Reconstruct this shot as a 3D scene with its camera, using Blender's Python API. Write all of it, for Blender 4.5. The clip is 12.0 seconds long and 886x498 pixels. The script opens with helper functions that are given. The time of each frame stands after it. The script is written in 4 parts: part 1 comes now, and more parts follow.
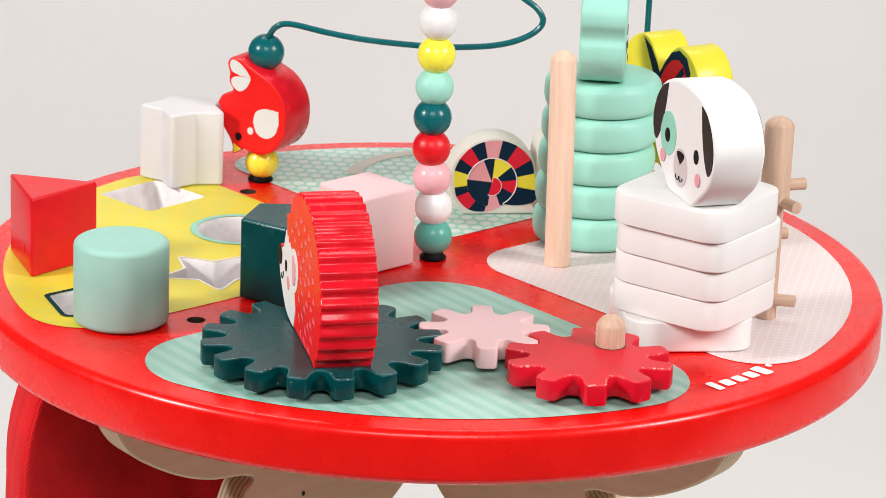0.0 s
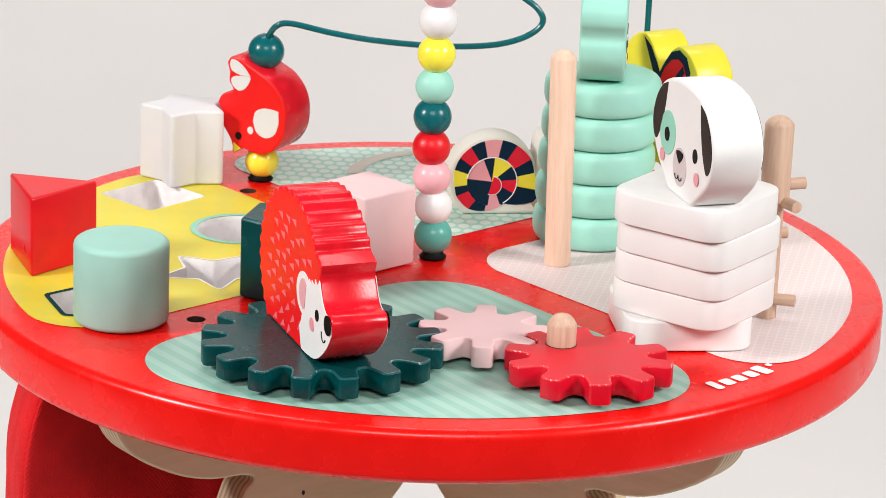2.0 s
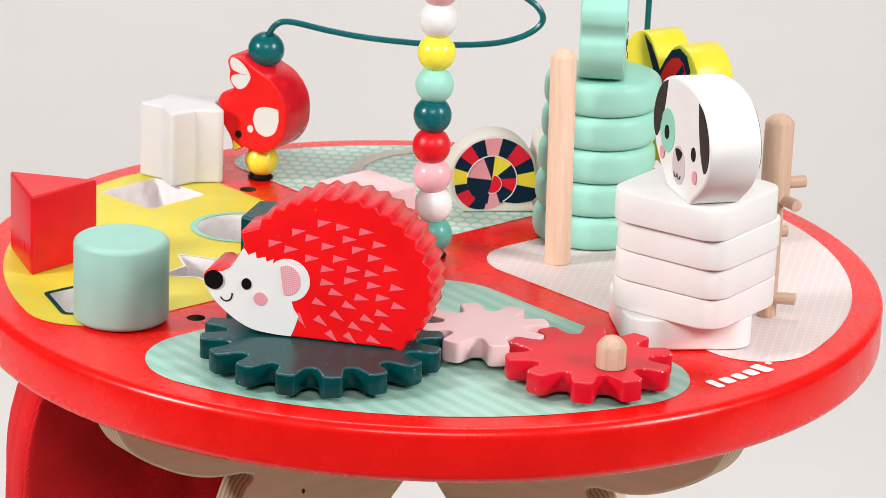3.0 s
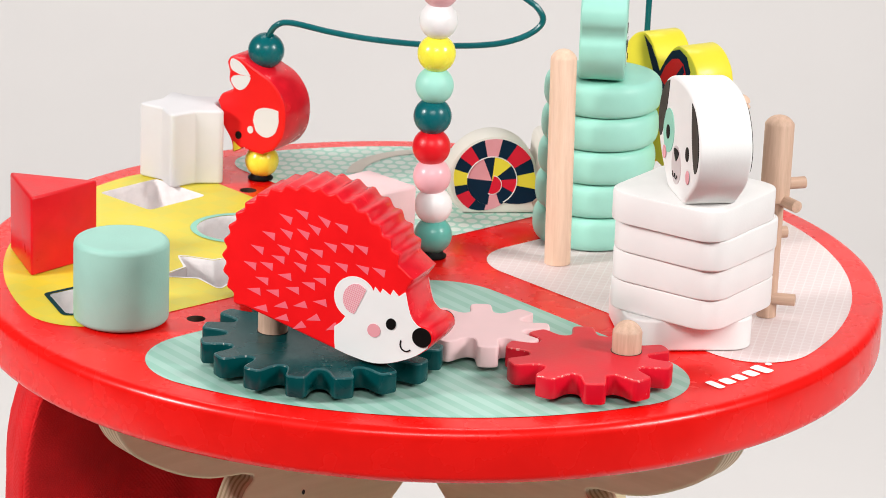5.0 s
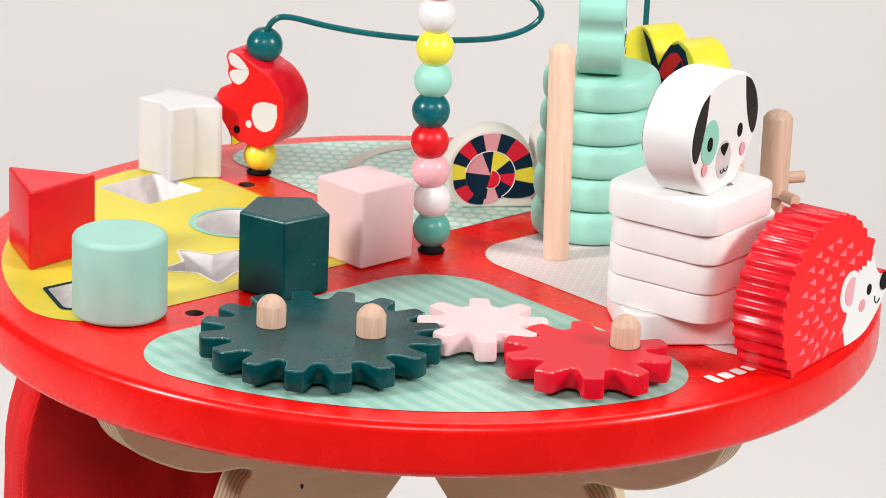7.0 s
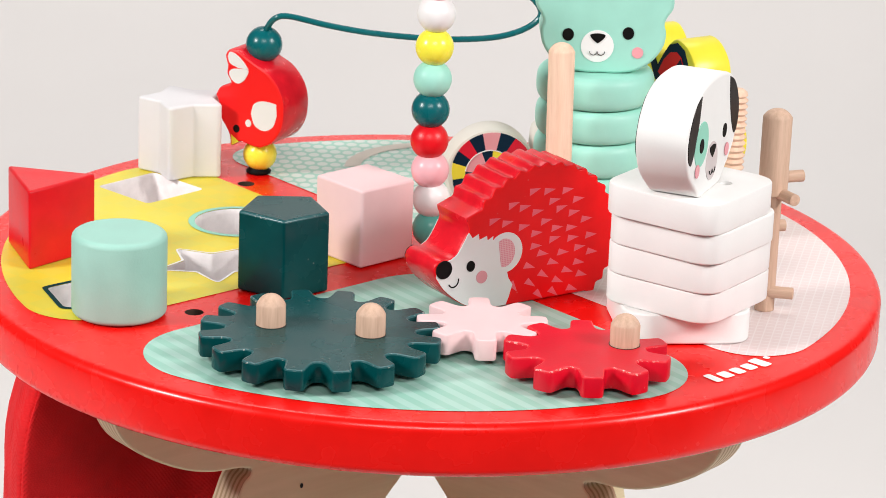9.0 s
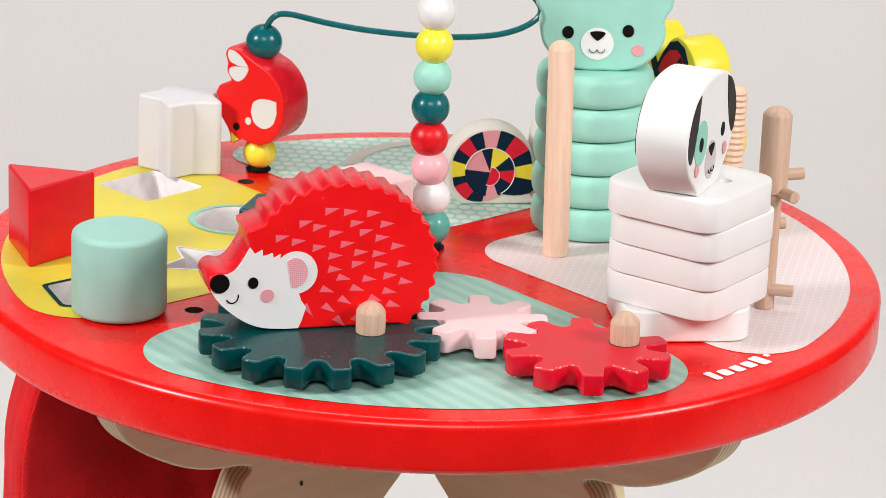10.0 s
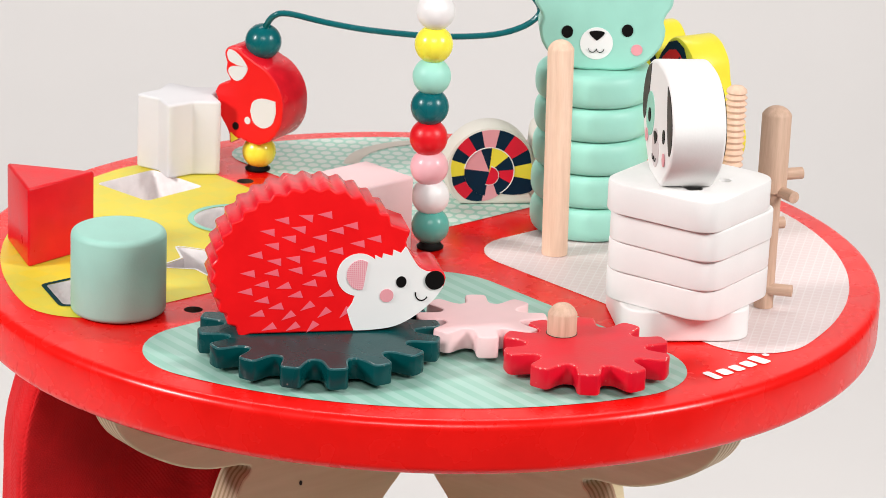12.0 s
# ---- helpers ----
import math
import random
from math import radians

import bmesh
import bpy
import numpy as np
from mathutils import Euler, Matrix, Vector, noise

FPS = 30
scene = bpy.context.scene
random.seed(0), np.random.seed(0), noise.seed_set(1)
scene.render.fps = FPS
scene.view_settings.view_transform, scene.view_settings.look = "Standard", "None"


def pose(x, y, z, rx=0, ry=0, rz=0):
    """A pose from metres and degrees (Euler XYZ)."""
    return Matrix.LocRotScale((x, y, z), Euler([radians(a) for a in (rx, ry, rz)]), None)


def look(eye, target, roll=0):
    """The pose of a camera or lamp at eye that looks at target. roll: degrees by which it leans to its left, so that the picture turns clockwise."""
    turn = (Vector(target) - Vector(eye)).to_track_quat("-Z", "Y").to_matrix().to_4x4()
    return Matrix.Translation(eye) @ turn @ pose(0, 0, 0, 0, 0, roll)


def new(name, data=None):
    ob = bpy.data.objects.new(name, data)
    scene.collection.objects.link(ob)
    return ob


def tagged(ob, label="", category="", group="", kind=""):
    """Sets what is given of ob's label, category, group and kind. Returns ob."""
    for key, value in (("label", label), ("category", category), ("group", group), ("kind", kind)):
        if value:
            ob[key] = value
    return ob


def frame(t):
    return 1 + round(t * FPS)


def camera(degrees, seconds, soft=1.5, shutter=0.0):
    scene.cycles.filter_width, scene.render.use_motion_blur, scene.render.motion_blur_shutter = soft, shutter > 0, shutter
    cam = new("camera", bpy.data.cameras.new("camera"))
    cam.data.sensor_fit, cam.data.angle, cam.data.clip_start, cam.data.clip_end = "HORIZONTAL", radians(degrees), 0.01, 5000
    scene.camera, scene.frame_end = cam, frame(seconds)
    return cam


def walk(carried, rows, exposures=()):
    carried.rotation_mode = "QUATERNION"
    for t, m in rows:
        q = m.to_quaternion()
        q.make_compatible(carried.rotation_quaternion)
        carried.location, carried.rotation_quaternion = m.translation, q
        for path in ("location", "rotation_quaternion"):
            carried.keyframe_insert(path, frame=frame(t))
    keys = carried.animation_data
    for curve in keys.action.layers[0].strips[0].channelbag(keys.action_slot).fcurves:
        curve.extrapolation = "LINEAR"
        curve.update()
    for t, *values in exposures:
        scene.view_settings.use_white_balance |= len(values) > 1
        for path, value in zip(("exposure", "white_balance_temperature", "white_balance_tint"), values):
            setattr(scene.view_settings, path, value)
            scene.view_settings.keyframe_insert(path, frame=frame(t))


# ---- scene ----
from mathutils.geometry import tessellate_polygon

# ---- camera and walk: a long lens on a stand that sinks a little ----
cam = camera(15.94, 12.0, soft=0.75)
cam.data.dof.use_dof = True
cam.data.dof.focus_distance = 1.34
cam.data.dof.aperture_fstop = 48.0
EYE = (0.0, -1.3969, 0.464)
TARGETS = [
    (0, (0.00644, 0.00323, 0.00794)), (0.5, (0.00648, 0.00320, 0.00784)), (1, (0.00661, 0.00319, 0.00779)),
    (1.5, (0.00659, 0.00319, 0.00781)), (2, (0.00646, 0.00315, 0.00766)), (2.5, (0.00647, 0.00312, 0.00758)),
    (3, (0.00648, 0.00294, 0.00696)), (5, (0.00647, 0.00306, 0.00736)), (5.5, (0.00691, 0.00296, 0.00703)),
    (6, (0.00719, 0.00278, 0.00642)), (6.5, (0.00731, 0.00265, 0.00601)), (7, (0.00727, 0.00231, 0.00486)),
    (9, (0.00750, 0.00220, 0.00450)), (9.5, (0.00725, 0.00211, 0.00420)), (10, (0.00756, 0.00190, 0.00351)),
    (10.5, (0.00763, 0.00190, 0.00349)), (11, (0.00775, 0.00194, 0.00365)), (11.5, (0.00794, 0.00191, 0.00352)),
    (12, (0.00792, 0.00184, 0.00331))]
walk(cam, [(t, look(EYE, target, 2.25)) for t, target in TARGETS], exposures=[(0, -0.20), (5.0, -0.18), (9.7, -0.16), (10.0, -0.27), (10.5, -0.25), (11.0, -0.19), (11.5, -0.23), (12, -0.20)])

# ---- world and unseen lamps ----
# Even white ambient light, added from all round.
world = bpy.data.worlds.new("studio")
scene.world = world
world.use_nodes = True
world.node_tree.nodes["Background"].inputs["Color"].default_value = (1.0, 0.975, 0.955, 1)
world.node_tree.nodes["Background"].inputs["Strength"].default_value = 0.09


def area_lamp(name, at, target, size, power, tint):
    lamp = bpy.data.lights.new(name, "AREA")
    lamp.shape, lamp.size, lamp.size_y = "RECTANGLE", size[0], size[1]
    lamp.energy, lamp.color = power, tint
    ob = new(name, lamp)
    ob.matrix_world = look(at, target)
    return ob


# Two softboxes out of view, inferred from the paired highlights on the beads.
area_lamp("softbox_key", (-1.50, -0.72, 0.95), (0, 0, 0), (0.38, 0.38), 35, (1.0, 0.98, 0.96))
area_lamp("softbox_fill", (1.48, -0.76, 1.02), (0, 0, 0), (0.5, 0.5), 33, (1.0, 0.98, 0.96))
# Two more unseen lights, added to brighten the front faces and the paper.
area_lamp("added_front_light", (0.0, -2.1, 1.55), (0, 0, 0), (1.2, 0.6), 30, (1.0, 0.98, 0.96))
area_lamp("added_backdrop_light", (0.0, 1.15, 2.2), (0, 2.15, 0.1), (1.8, 0.8), 36, (1.0, 0.97, 0.96))


# ---- materials ----
def node_material(name):
    mat = bpy.data.materials.new(name)
    mat.use_nodes = True
    return mat, mat.node_tree.nodes, mat.node_tree.links, mat.node_tree.nodes["Principled BSDF"]


def mix_colors(nodes, links, factor, a, b):
    mix = nodes.new("ShaderNodeMix")
    mix.data_type = "RGBA"
    links.new(factor, mix.inputs[0])
    for socket, value in ((mix.inputs[6], a), (mix.inputs[7], b)):
        if isinstance(value, tuple):
            socket.default_value = (*value, 1)
        else:
            links.new(value, socket)
    return mix.outputs[2]


def coords(nodes, links, scale=(1, 1, 1), turn=(0, 0, 0)):
    tc = nodes.new("ShaderNodeTexCoord")
    mp = nodes.new("ShaderNodeMapping")
    mp.inputs["Scale"].default_value = scale
    mp.inputs["Rotation"].default_value = turn
    links.new(tc.outputs["Object"], mp.inputs["Vector"])
    return mp.outputs["Vector"]


def noise_of(nodes, links, vector, scale, detail=3.0):
    tex = nodes.new("ShaderNodeTexNoise")
    tex.inputs["Scale"].default_value = scale
    tex.inputs["Detail"].default_value = detail
    links.new(vector, tex.inputs["Vector"])
    return tex.outputs["Fac"]


def ramp(nodes, links, value, lo, hi):
    node = nodes.new("ShaderNodeMapRange")
    node.inputs["From Min"].default_value, node.inputs["From Max"].default_value = lo, hi
    links.new(value, node.inputs["Value"])
    return node.outputs["Result"]


def calc(nodes, links, kind, a, b=0.0):
    node = nodes.new("ShaderNodeMath")
    node.operation = kind
    for socket, value in ((node.inputs[0], a), (node.inputs[1], b)):
        if isinstance(value, (int, float)):
            socket.default_value = value
        else:
            links.new(value, socket)
    return node.outputs[0]


def relief(nodes, links, bsdf, height, strength, distance=0.0005):
    bump = nodes.new("ShaderNodeBump")
    bump.inputs["Strength"].default_value, bump.inputs["Distance"].default_value = strength, distance
    links.new(height, bump.inputs["Height"])
    links.new(bump.outputs["Normal"], bsdf.inputs["Normal"])


def paint(name, color, rough=0.38, vary=0.06, bumps=0.12, coat=0.0, mottle=60, shine=0.35, specks=0.0):
    """Lacquered wood: an even colour with faint brush mottling, uneven gloss and orange peel."""
    mat, nodes, links, bsdf = node_material(name)
    v = coords(nodes, links)
    wide, fine = noise_of(nodes, links, v, mottle), noise_of(nodes, links, v, 900, 2)
    darker = tuple(c * (1 - 2 * vary) for c in color)
    lighter = tuple(min(1, c * (1 + vary)) for c in color)
    tone = mix_colors(nodes, links, ramp(nodes, links, wide, 0.3, 0.7), darker, lighter)
    if specks:
        cells = nodes.new("ShaderNodeTexVoronoi")
        cells.inputs["Scale"].default_value = 210
        links.new(v, cells.inputs["Vector"])
        spot = calc(nodes, links, "MULTIPLY", ramp(nodes, links, cells.outputs["Distance"], 0.11, 0.06), ramp(nodes, links, noise_of(nodes, links, v, 75, 1), 0.61, 0.66))
        tone = mix_colors(nodes, links, calc(nodes, links, "MULTIPLY", spot, specks), tone, (0.60, 0.52, 0.46))
    links.new(tone, bsdf.inputs["Base Color"])
    gloss = nodes.new("ShaderNodeMapRange")
    gloss.inputs["From Min"].default_value, gloss.inputs["From Max"].default_value = 0.25, 0.75
    gloss.inputs["To Min"].default_value, gloss.inputs["To Max"].default_value = rough - 0.05, rough + 0.08
    links.new(wide, gloss.inputs["Value"])
    links.new(gloss.outputs["Result"], bsdf.inputs["Roughness"])
    bsdf.inputs["Specular IOR Level"].default_value = shine
    bsdf.inputs["Coat Weight"].default_value = coat
    bsdf.inputs["Coat Roughness"].default_value = 0.15
    relief(nodes, links, bsdf, fine, bumps, 0.0003)
    return mat


def worn(name, color, chip, rough=0.4, much=0.60):
    """Paint rubbed thin along an edge, with small chips down to the primer."""
    mat, nodes, links, bsdf = node_material(name)
    v = coords(nodes, links)
    chips = ramp(nodes, links, noise_of(nodes, links, v, 620, 3), much, much + 0.07)
    patches = ramp(nodes, links, noise_of(nodes, links, v, 110, 2), 0.42, 0.60)
    links.new(mix_colors(nodes, links, calc(nodes, links, "MULTIPLY", chips, patches), color, chip), bsdf.inputs["Base Color"])
    bsdf.inputs["Roughness"].default_value = rough
    relief(nodes, links, bsdf, chips, 0.3, 0.0003)
    return mat


def timber(name, light, dark, axis=2, rough=0.6, rings=240.0):
    """Bare wood with grain drawn out along one axis."""
    mat, nodes, links, bsdf = node_material(name)
    scale = [rings, rings, rings]
    scale[axis] = rings / 14
    v = coords(nodes, links, tuple(scale))
    grain, flecks = noise_of(nodes, links, v, 1.0, 4), noise_of(nodes, links, v, 5.0, 2)
    both = calc(nodes, links, "ADD", calc(nodes, links, "MULTIPLY", grain, 0.75), calc(nodes, links, "MULTIPLY", flecks, 0.25))
    links.new(mix_colors(nodes, links, ramp(nodes, links, both, 0.35, 0.65), dark, light), bsdf.inputs["Base Color"])
    bsdf.inputs["Roughness"].default_value = rough
    relief(nodes, links, bsdf, both, 0.25, 0.0003)
    return mat


def stripes():
    mat, nodes, links, bsdf = node_material("mint_striped_print")
    v = coords(nodes, links, (1, 1, 1), (0, 0, radians(-38)))
    sep = nodes.new("ShaderNodeSeparateXYZ")
    links.new(v, sep.inputs[0])
    wave = calc(nodes, links, "FRACT", calc(nodes, links, "MULTIPLY", sep.outputs["X"], 124.0))
    hard = ramp(nodes, links, calc(nodes, links, "ABSOLUTE", calc(nodes, links, "SUBTRACT", wave, 0.5)), 0.235, 0.265)
    base = mix_colors(nodes, links, hard, (0.250, 0.500, 0.405), (0.360, 0.580, 0.505))
    links.new(mix_colors(nodes, links, ramp(nodes, links, noise_of(nodes, links, v, 40), 0.2, 1.4), base, (0.40, 0.61, 0.535)), bsdf.inputs["Base Color"])
    bsdf.inputs["Roughness"].default_value = 0.42
    relief(nodes, links, bsdf, noise_of(nodes, links, v, 1100), 0.08, 0.0003)
    return mat


def grid_print():
    mat, nodes, links, bsdf = node_material("pink_grid_print")
    v = coords(nodes, links, (1, 1, 1), (0, 0, radians(12)))
    sep = nodes.new("ShaderNodeSeparateXYZ")
    links.new(v, sep.inputs[0])
    lines = []
    for side in ("X", "Y"):
        cell = calc(nodes, links, "FRACT", calc(nodes, links, "MULTIPLY", sep.outputs[side], 250.0))
        lines.append(ramp(nodes, links, calc(nodes, links, "ABSOLUTE", calc(nodes, links, "SUBTRACT", cell, 0.5)), 0.40, 0.45))
    both = calc(nodes, links, "MAXIMUM", *lines)
    links.new(mix_colors(nodes, links, both, (0.715, 0.59, 0.585), (0.765, 0.675, 0.67)), bsdf.inputs["Base Color"])
    bsdf.inputs["Roughness"].default_value = 0.45
    relief(nodes, links, bsdf, noise_of(nodes, links, v, 1100), 0.08, 0.0003)
    return mat


def dots_print():
    """White rounded dots in staggered rows on mint."""
    mat, nodes, links, bsdf = node_material("mint_dotted_print")
    v = coords(nodes, links, (1, 1, 1), (0, 0, 0.1))
    sep = nodes.new("ShaderNodeSeparateXYZ")
    links.new(v, sep.inputs[0])
    row = calc(nodes, links, "MULTIPLY", sep.outputs["Y"], 132.0)
    odd = calc(nodes, links, "MULTIPLY", calc(nodes, links, "MODULO", calc(nodes, links, "FLOOR", calc(nodes, links, "ADD", row, 100.0)), 2.0), 0.5)
    along = calc(nodes, links, "ADD", calc(nodes, links, "MULTIPLY", sep.outputs["X"], 152.0), odd)
    dx = calc(nodes, links, "SUBTRACT", calc(nodes, links, "FRACT", calc(nodes, links, "ADD", along, 100.0)), 0.5)
    dy = calc(nodes, links, "SUBTRACT", calc(nodes, links, "FRACT", calc(nodes, links, "ADD", row, 100.0)), 0.5)
    far = calc(nodes, links, "SQRT", calc(nodes, links, "ADD", calc(nodes, links, "MULTIPLY", dx, dx), calc(nodes, links, "MULTIPLY", dy, dy)))
    links.new(mix_colors(nodes, links, ramp(nodes, links, far, 0.38, 0.44), (0.63, 0.70, 0.64), (0.33, 0.58, 0.48)), bsdf.inputs["Base Color"])
    bsdf.inputs["Roughness"].default_value = 0.45
    return mat


def hatched_print():
    """Pink print crossed by fine paler lines, for the inner ear."""
    mat, nodes, links, bsdf = node_material("hatched_pink_print")
    v = coords(nodes, links)
    sep = nodes.new("ShaderNodeSeparateXYZ")
    links.new(v, sep.inputs[0])
    lines = []
    for side in ("X", "Z"):
        cell = calc(nodes, links, "FRACT", calc(nodes, links, "MULTIPLY", sep.outputs[side], 1150.0))
        lines.append(ramp(nodes, links, calc(nodes, links, "ABSOLUTE", calc(nodes, links, "SUBTRACT", cell, 0.5)), 0.30, 0.38))
    both = calc(nodes, links, "MAXIMUM", *lines)
    links.new(mix_colors(nodes, links, both, (0.76, 0.27, 0.33), (0.84, 0.50, 0.53)), bsdf.inputs["Base Color"])
    bsdf.inputs["Roughness"].default_value = 0.45
    return mat


def checks_print():
    mat, nodes, links, bsdf = node_material("yellow_checked_print")
    v = coords(nodes, links, (1, 1, 1), (0, 0, radians(42)))
    check = nodes.new("ShaderNodeTexChecker")
    check.inputs["Scale"].default_value = 95
    check.inputs["Color1"].default_value, check.inputs["Color2"].default_value = (0.74, 0.61, 0.042, 1), (0.70, 0.61, 0.060, 1)
    links.new(v, check.inputs["Vector"])
    links.new(check.outputs["Color"], bsdf.inputs["Base Color"])
    bsdf.inputs["Roughness"].default_value = 0.42
    relief(nodes, links, bsdf, noise_of(nodes, links, v, 1100), 0.08, 0.0003)
    return mat


def cloth(name, color):
    mat, nodes, links, bsdf = node_material(name)
    v = coords(nodes, links)
    sep = nodes.new("ShaderNodeSeparateXYZ")
    links.new(v, sep.inputs[0])
    warp = calc(nodes, links, "SINE", calc(nodes, links, "MULTIPLY", sep.outputs["Z"], 2900.0))
    weft = calc(nodes, links, "SINE", calc(nodes, links, "MULTIPLY", calc(nodes, links, "ADD", sep.outputs["X"], sep.outputs["Y"]), 2900.0))
    weave = calc(nodes, links, "MULTIPLY", warp, weft)
    mottled = noise_of(nodes, links, v, 45)
    links.new(mix_colors(nodes, links, ramp(nodes, links, mottled, 0.3, 0.7), tuple(c * 0.8 for c in color), color), bsdf.inputs["Base Color"])
    bsdf.inputs["Roughness"].default_value = 0.9
    relief(nodes, links, bsdf, weave, 0.3, 0.0004)
    return mat


def plywood_edge():
    """Stacked veneers, light and dark, seen on the sawn edge."""
    mat, nodes, links, bsdf = node_material("plywood_edge")
    v = coords(nodes, links)
    sep = nodes.new("ShaderNodeSeparateXYZ")
    links.new(v, sep.inputs[0])
    layer = calc(nodes, links, "FRACT", calc(nodes, links, "MULTIPLY", calc(nodes, links, "ADD", sep.outputs["Y"], 1.0), 330.0))
    band = ramp(nodes, links, calc(nodes, links, "ABSOLUTE", calc(nodes, links, "SUBTRACT", layer, 0.5)), 0.2, 0.35)
    links.new(mix_colors(nodes, links, band, (0.66, 0.52, 0.36), (0.42, 0.29, 0.17)), bsdf.inputs["Base Color"])
    bsdf.inputs["Roughness"].default_value = 0.65
    return mat


RED = paint("red_lacquer", (0.82, 0.006, 0.004), 0.25, 0.03, 0.06, shine=0.40)
RED_TOY = paint("red_toy_paint", (0.92, 0.007, 0.010), 0.36, 0.04, 0.15, shine=0.22, specks=0.12)
RED_GEAR = paint("red_gear_paint", (0.62, 0.003, 0.020), 0.36, 0.05, 0.15, specks=0.2)
RED_EDGE = paint("red_edge_paint", (0.70, 0.008, 0.020), 0.22, 0.08, 0.16, shine=0.38, mottle=120, specks=0.2)
RED_PRINT = paint("red_print", (0.78, 0.004, 0.005), 0.42, 0.02, 0.06)
TEAL_WORN = worn("rubbed_teal_edge", (0.010, 0.085, 0.092), (0.34, 0.36, 0.35), 0.3)
RED_WORN = worn("rubbed_red_edge", (0.70, 0.010, 0.024), (0.86, 0.56, 0.50), 0.35, 0.57)
TEAL_PRINT = paint("dark_teal_print", (0.002, 0.045, 0.050), 0.6, 0.06, 0.06, shine=0.05)
MINT = paint("mint_paint", (0.335, 0.675, 0.57), 0.40, 0.03, 0.10)
TEAL = paint("dark_teal_paint", (0.0002, 0.050, 0.053), 0.24, 0.10, 0.10, shine=0.22, specks=0.3)
TEAL_GLOSS = paint("glossy_teal_paint", (0.001, 0.108, 0.122), 0.24, 0.05, 0.05, coat=0.12, shine=0.3)
SAGE = paint("sage_green_paint", (0.10, 0.40, 0.34), 0.30, 0.05, 0.08, coat=0.2)
PINK = paint("pink_paint", (0.80, 0.55, 0.56), 0.40, 0.02, 0.10)
PINK_BEAD = paint("pink_bead_paint", (0.80, 0.42, 0.46), 0.30, 0.02, 0.08, coat=0.12)
WHITE = paint("white_paint", (0.82, 0.805, 0.795), 0.45, 0.012, 0.14)
WHITE_BEAD = paint("white_bead_paint", (0.80, 0.78, 0.78), 0.32, 0.01, 0.08, coat=0.12)
IVORY = paint("ivory_paint", (0.74, 0.70, 0.63), 0.45, 0.02, 0.12)
MINT_BLOCK = paint("soft_mint_paint", (0.315, 0.57, 0.49), 0.50, 0.03, 0.25, shine=0.5)
RED_BLOCK = paint("red_block_paint", (0.68, 0.005, 0.012), 0.32, 0.06, 0.2, specks=0.12)
CRIMSON_PRINT = paint("crimson_print", (0.72, 0.008, 0.032), 0.45, 0.03, 0.06)
# White print darkened in colour to offset the strong key light on the bird.
DIMMED_WHITE = paint("dimmed_white_print", (0.70, 0.70, 0.71), 0.5, 0.01, 0.05)
CREAM = paint("cream_paint", (0.68, 0.67, 0.685), 0.45, 0.015, 0.12)
YELLOW = paint("yellow_paint", (0.86, 0.74, 0.05), 0.34, 0.03, 0.08, coat=0.1)
YELLOW_GLOSS = paint("glossy_yellow_paint", (0.88, 0.80, 0.06), 0.24, 0.03, 0.05, coat=0.3)
BLACK = paint("black_print", (0.005, 0.004, 0.004), 0.50, 0.1, 0.06, shine=0.12)
BROWN = paint("dark_brown_print", (0.010, 0.006, 0.005), 0.40, 0.1, 0.06, shine=0.25)
NAVY = paint("navy_print", (0.001, 0.019, 0.045), 0.50, 0.08, 0.06, shine=0.15)
GREY = paint("pale_grey_print", (0.62, 0.54, 0.54), 0.45, 0.03, 0.06)
PINK_PRINT = paint("pink_print", (0.80, 0.34, 0.38), 0.45, 0.03, 0.06)
ROSE_PRINT = paint("rose_print", (0.93, 0.15, 0.20), 0.42, 0.04, 0.06)
GROOVE_BEIGE = paint("groove_beige", (0.60, 0.54, 0.47), 0.5, 0.04, 0.1)
WHITE_PRINT = paint("white_print", (0.84, 0.835, 0.83), 0.45, 0.01, 0.05)
MINT_PRINT = paint("mint_print", (0.28, 0.62, 0.49), 0.45, 0.02, 0.05)
LINER = paint("whitewashed_wood", (0.84, 0.80, 0.80), 0.6, 0.05, 0.35, mottle=160)
BEECH = timber("beech_wood", (0.69, 0.45, 0.31), (0.54, 0.33, 0.215), rings=400.0)
PALE_BEECH = timber("pale_beech_wood", (0.80, 0.57, 0.43), (0.70, 0.47, 0.34), rings=420.0)
BROWN_BEECH = timber("brown_beech_wood", (0.65, 0.44, 0.325), (0.51, 0.33, 0.235), rings=420.0)
# Near-black wood: the shade inside holes and gaps is put into its colour.
SHADE_WOOD = timber("shade_dark_wood", (0.060, 0.030, 0.018), (0.030, 0.016, 0.010), rings=420.0)
PLY = timber("plywood_face", (0.78, 0.69, 0.46), (0.69, 0.60, 0.37), axis=0, rings=120.0)
PLY_EDGE = plywood_edge()
STRIPED, GRID, DOTTED, CHECKED, HATCHED = stripes(), grid_print(), dots_print(), checks_print(), hatched_print()
CLOTH = cloth("red_cotton", (0.70, 0.001, 0.005))
ADDED_FLOOR = paint("grey_added_floor", (0.13, 0.125, 0.12), 0.7, 0.10, 0.2, mottle=6)
PAPER = paint("white_backdrop_paper", (0.80, 0.775, 0.76), 0.9, 0.01, 0.03, mottle=3)


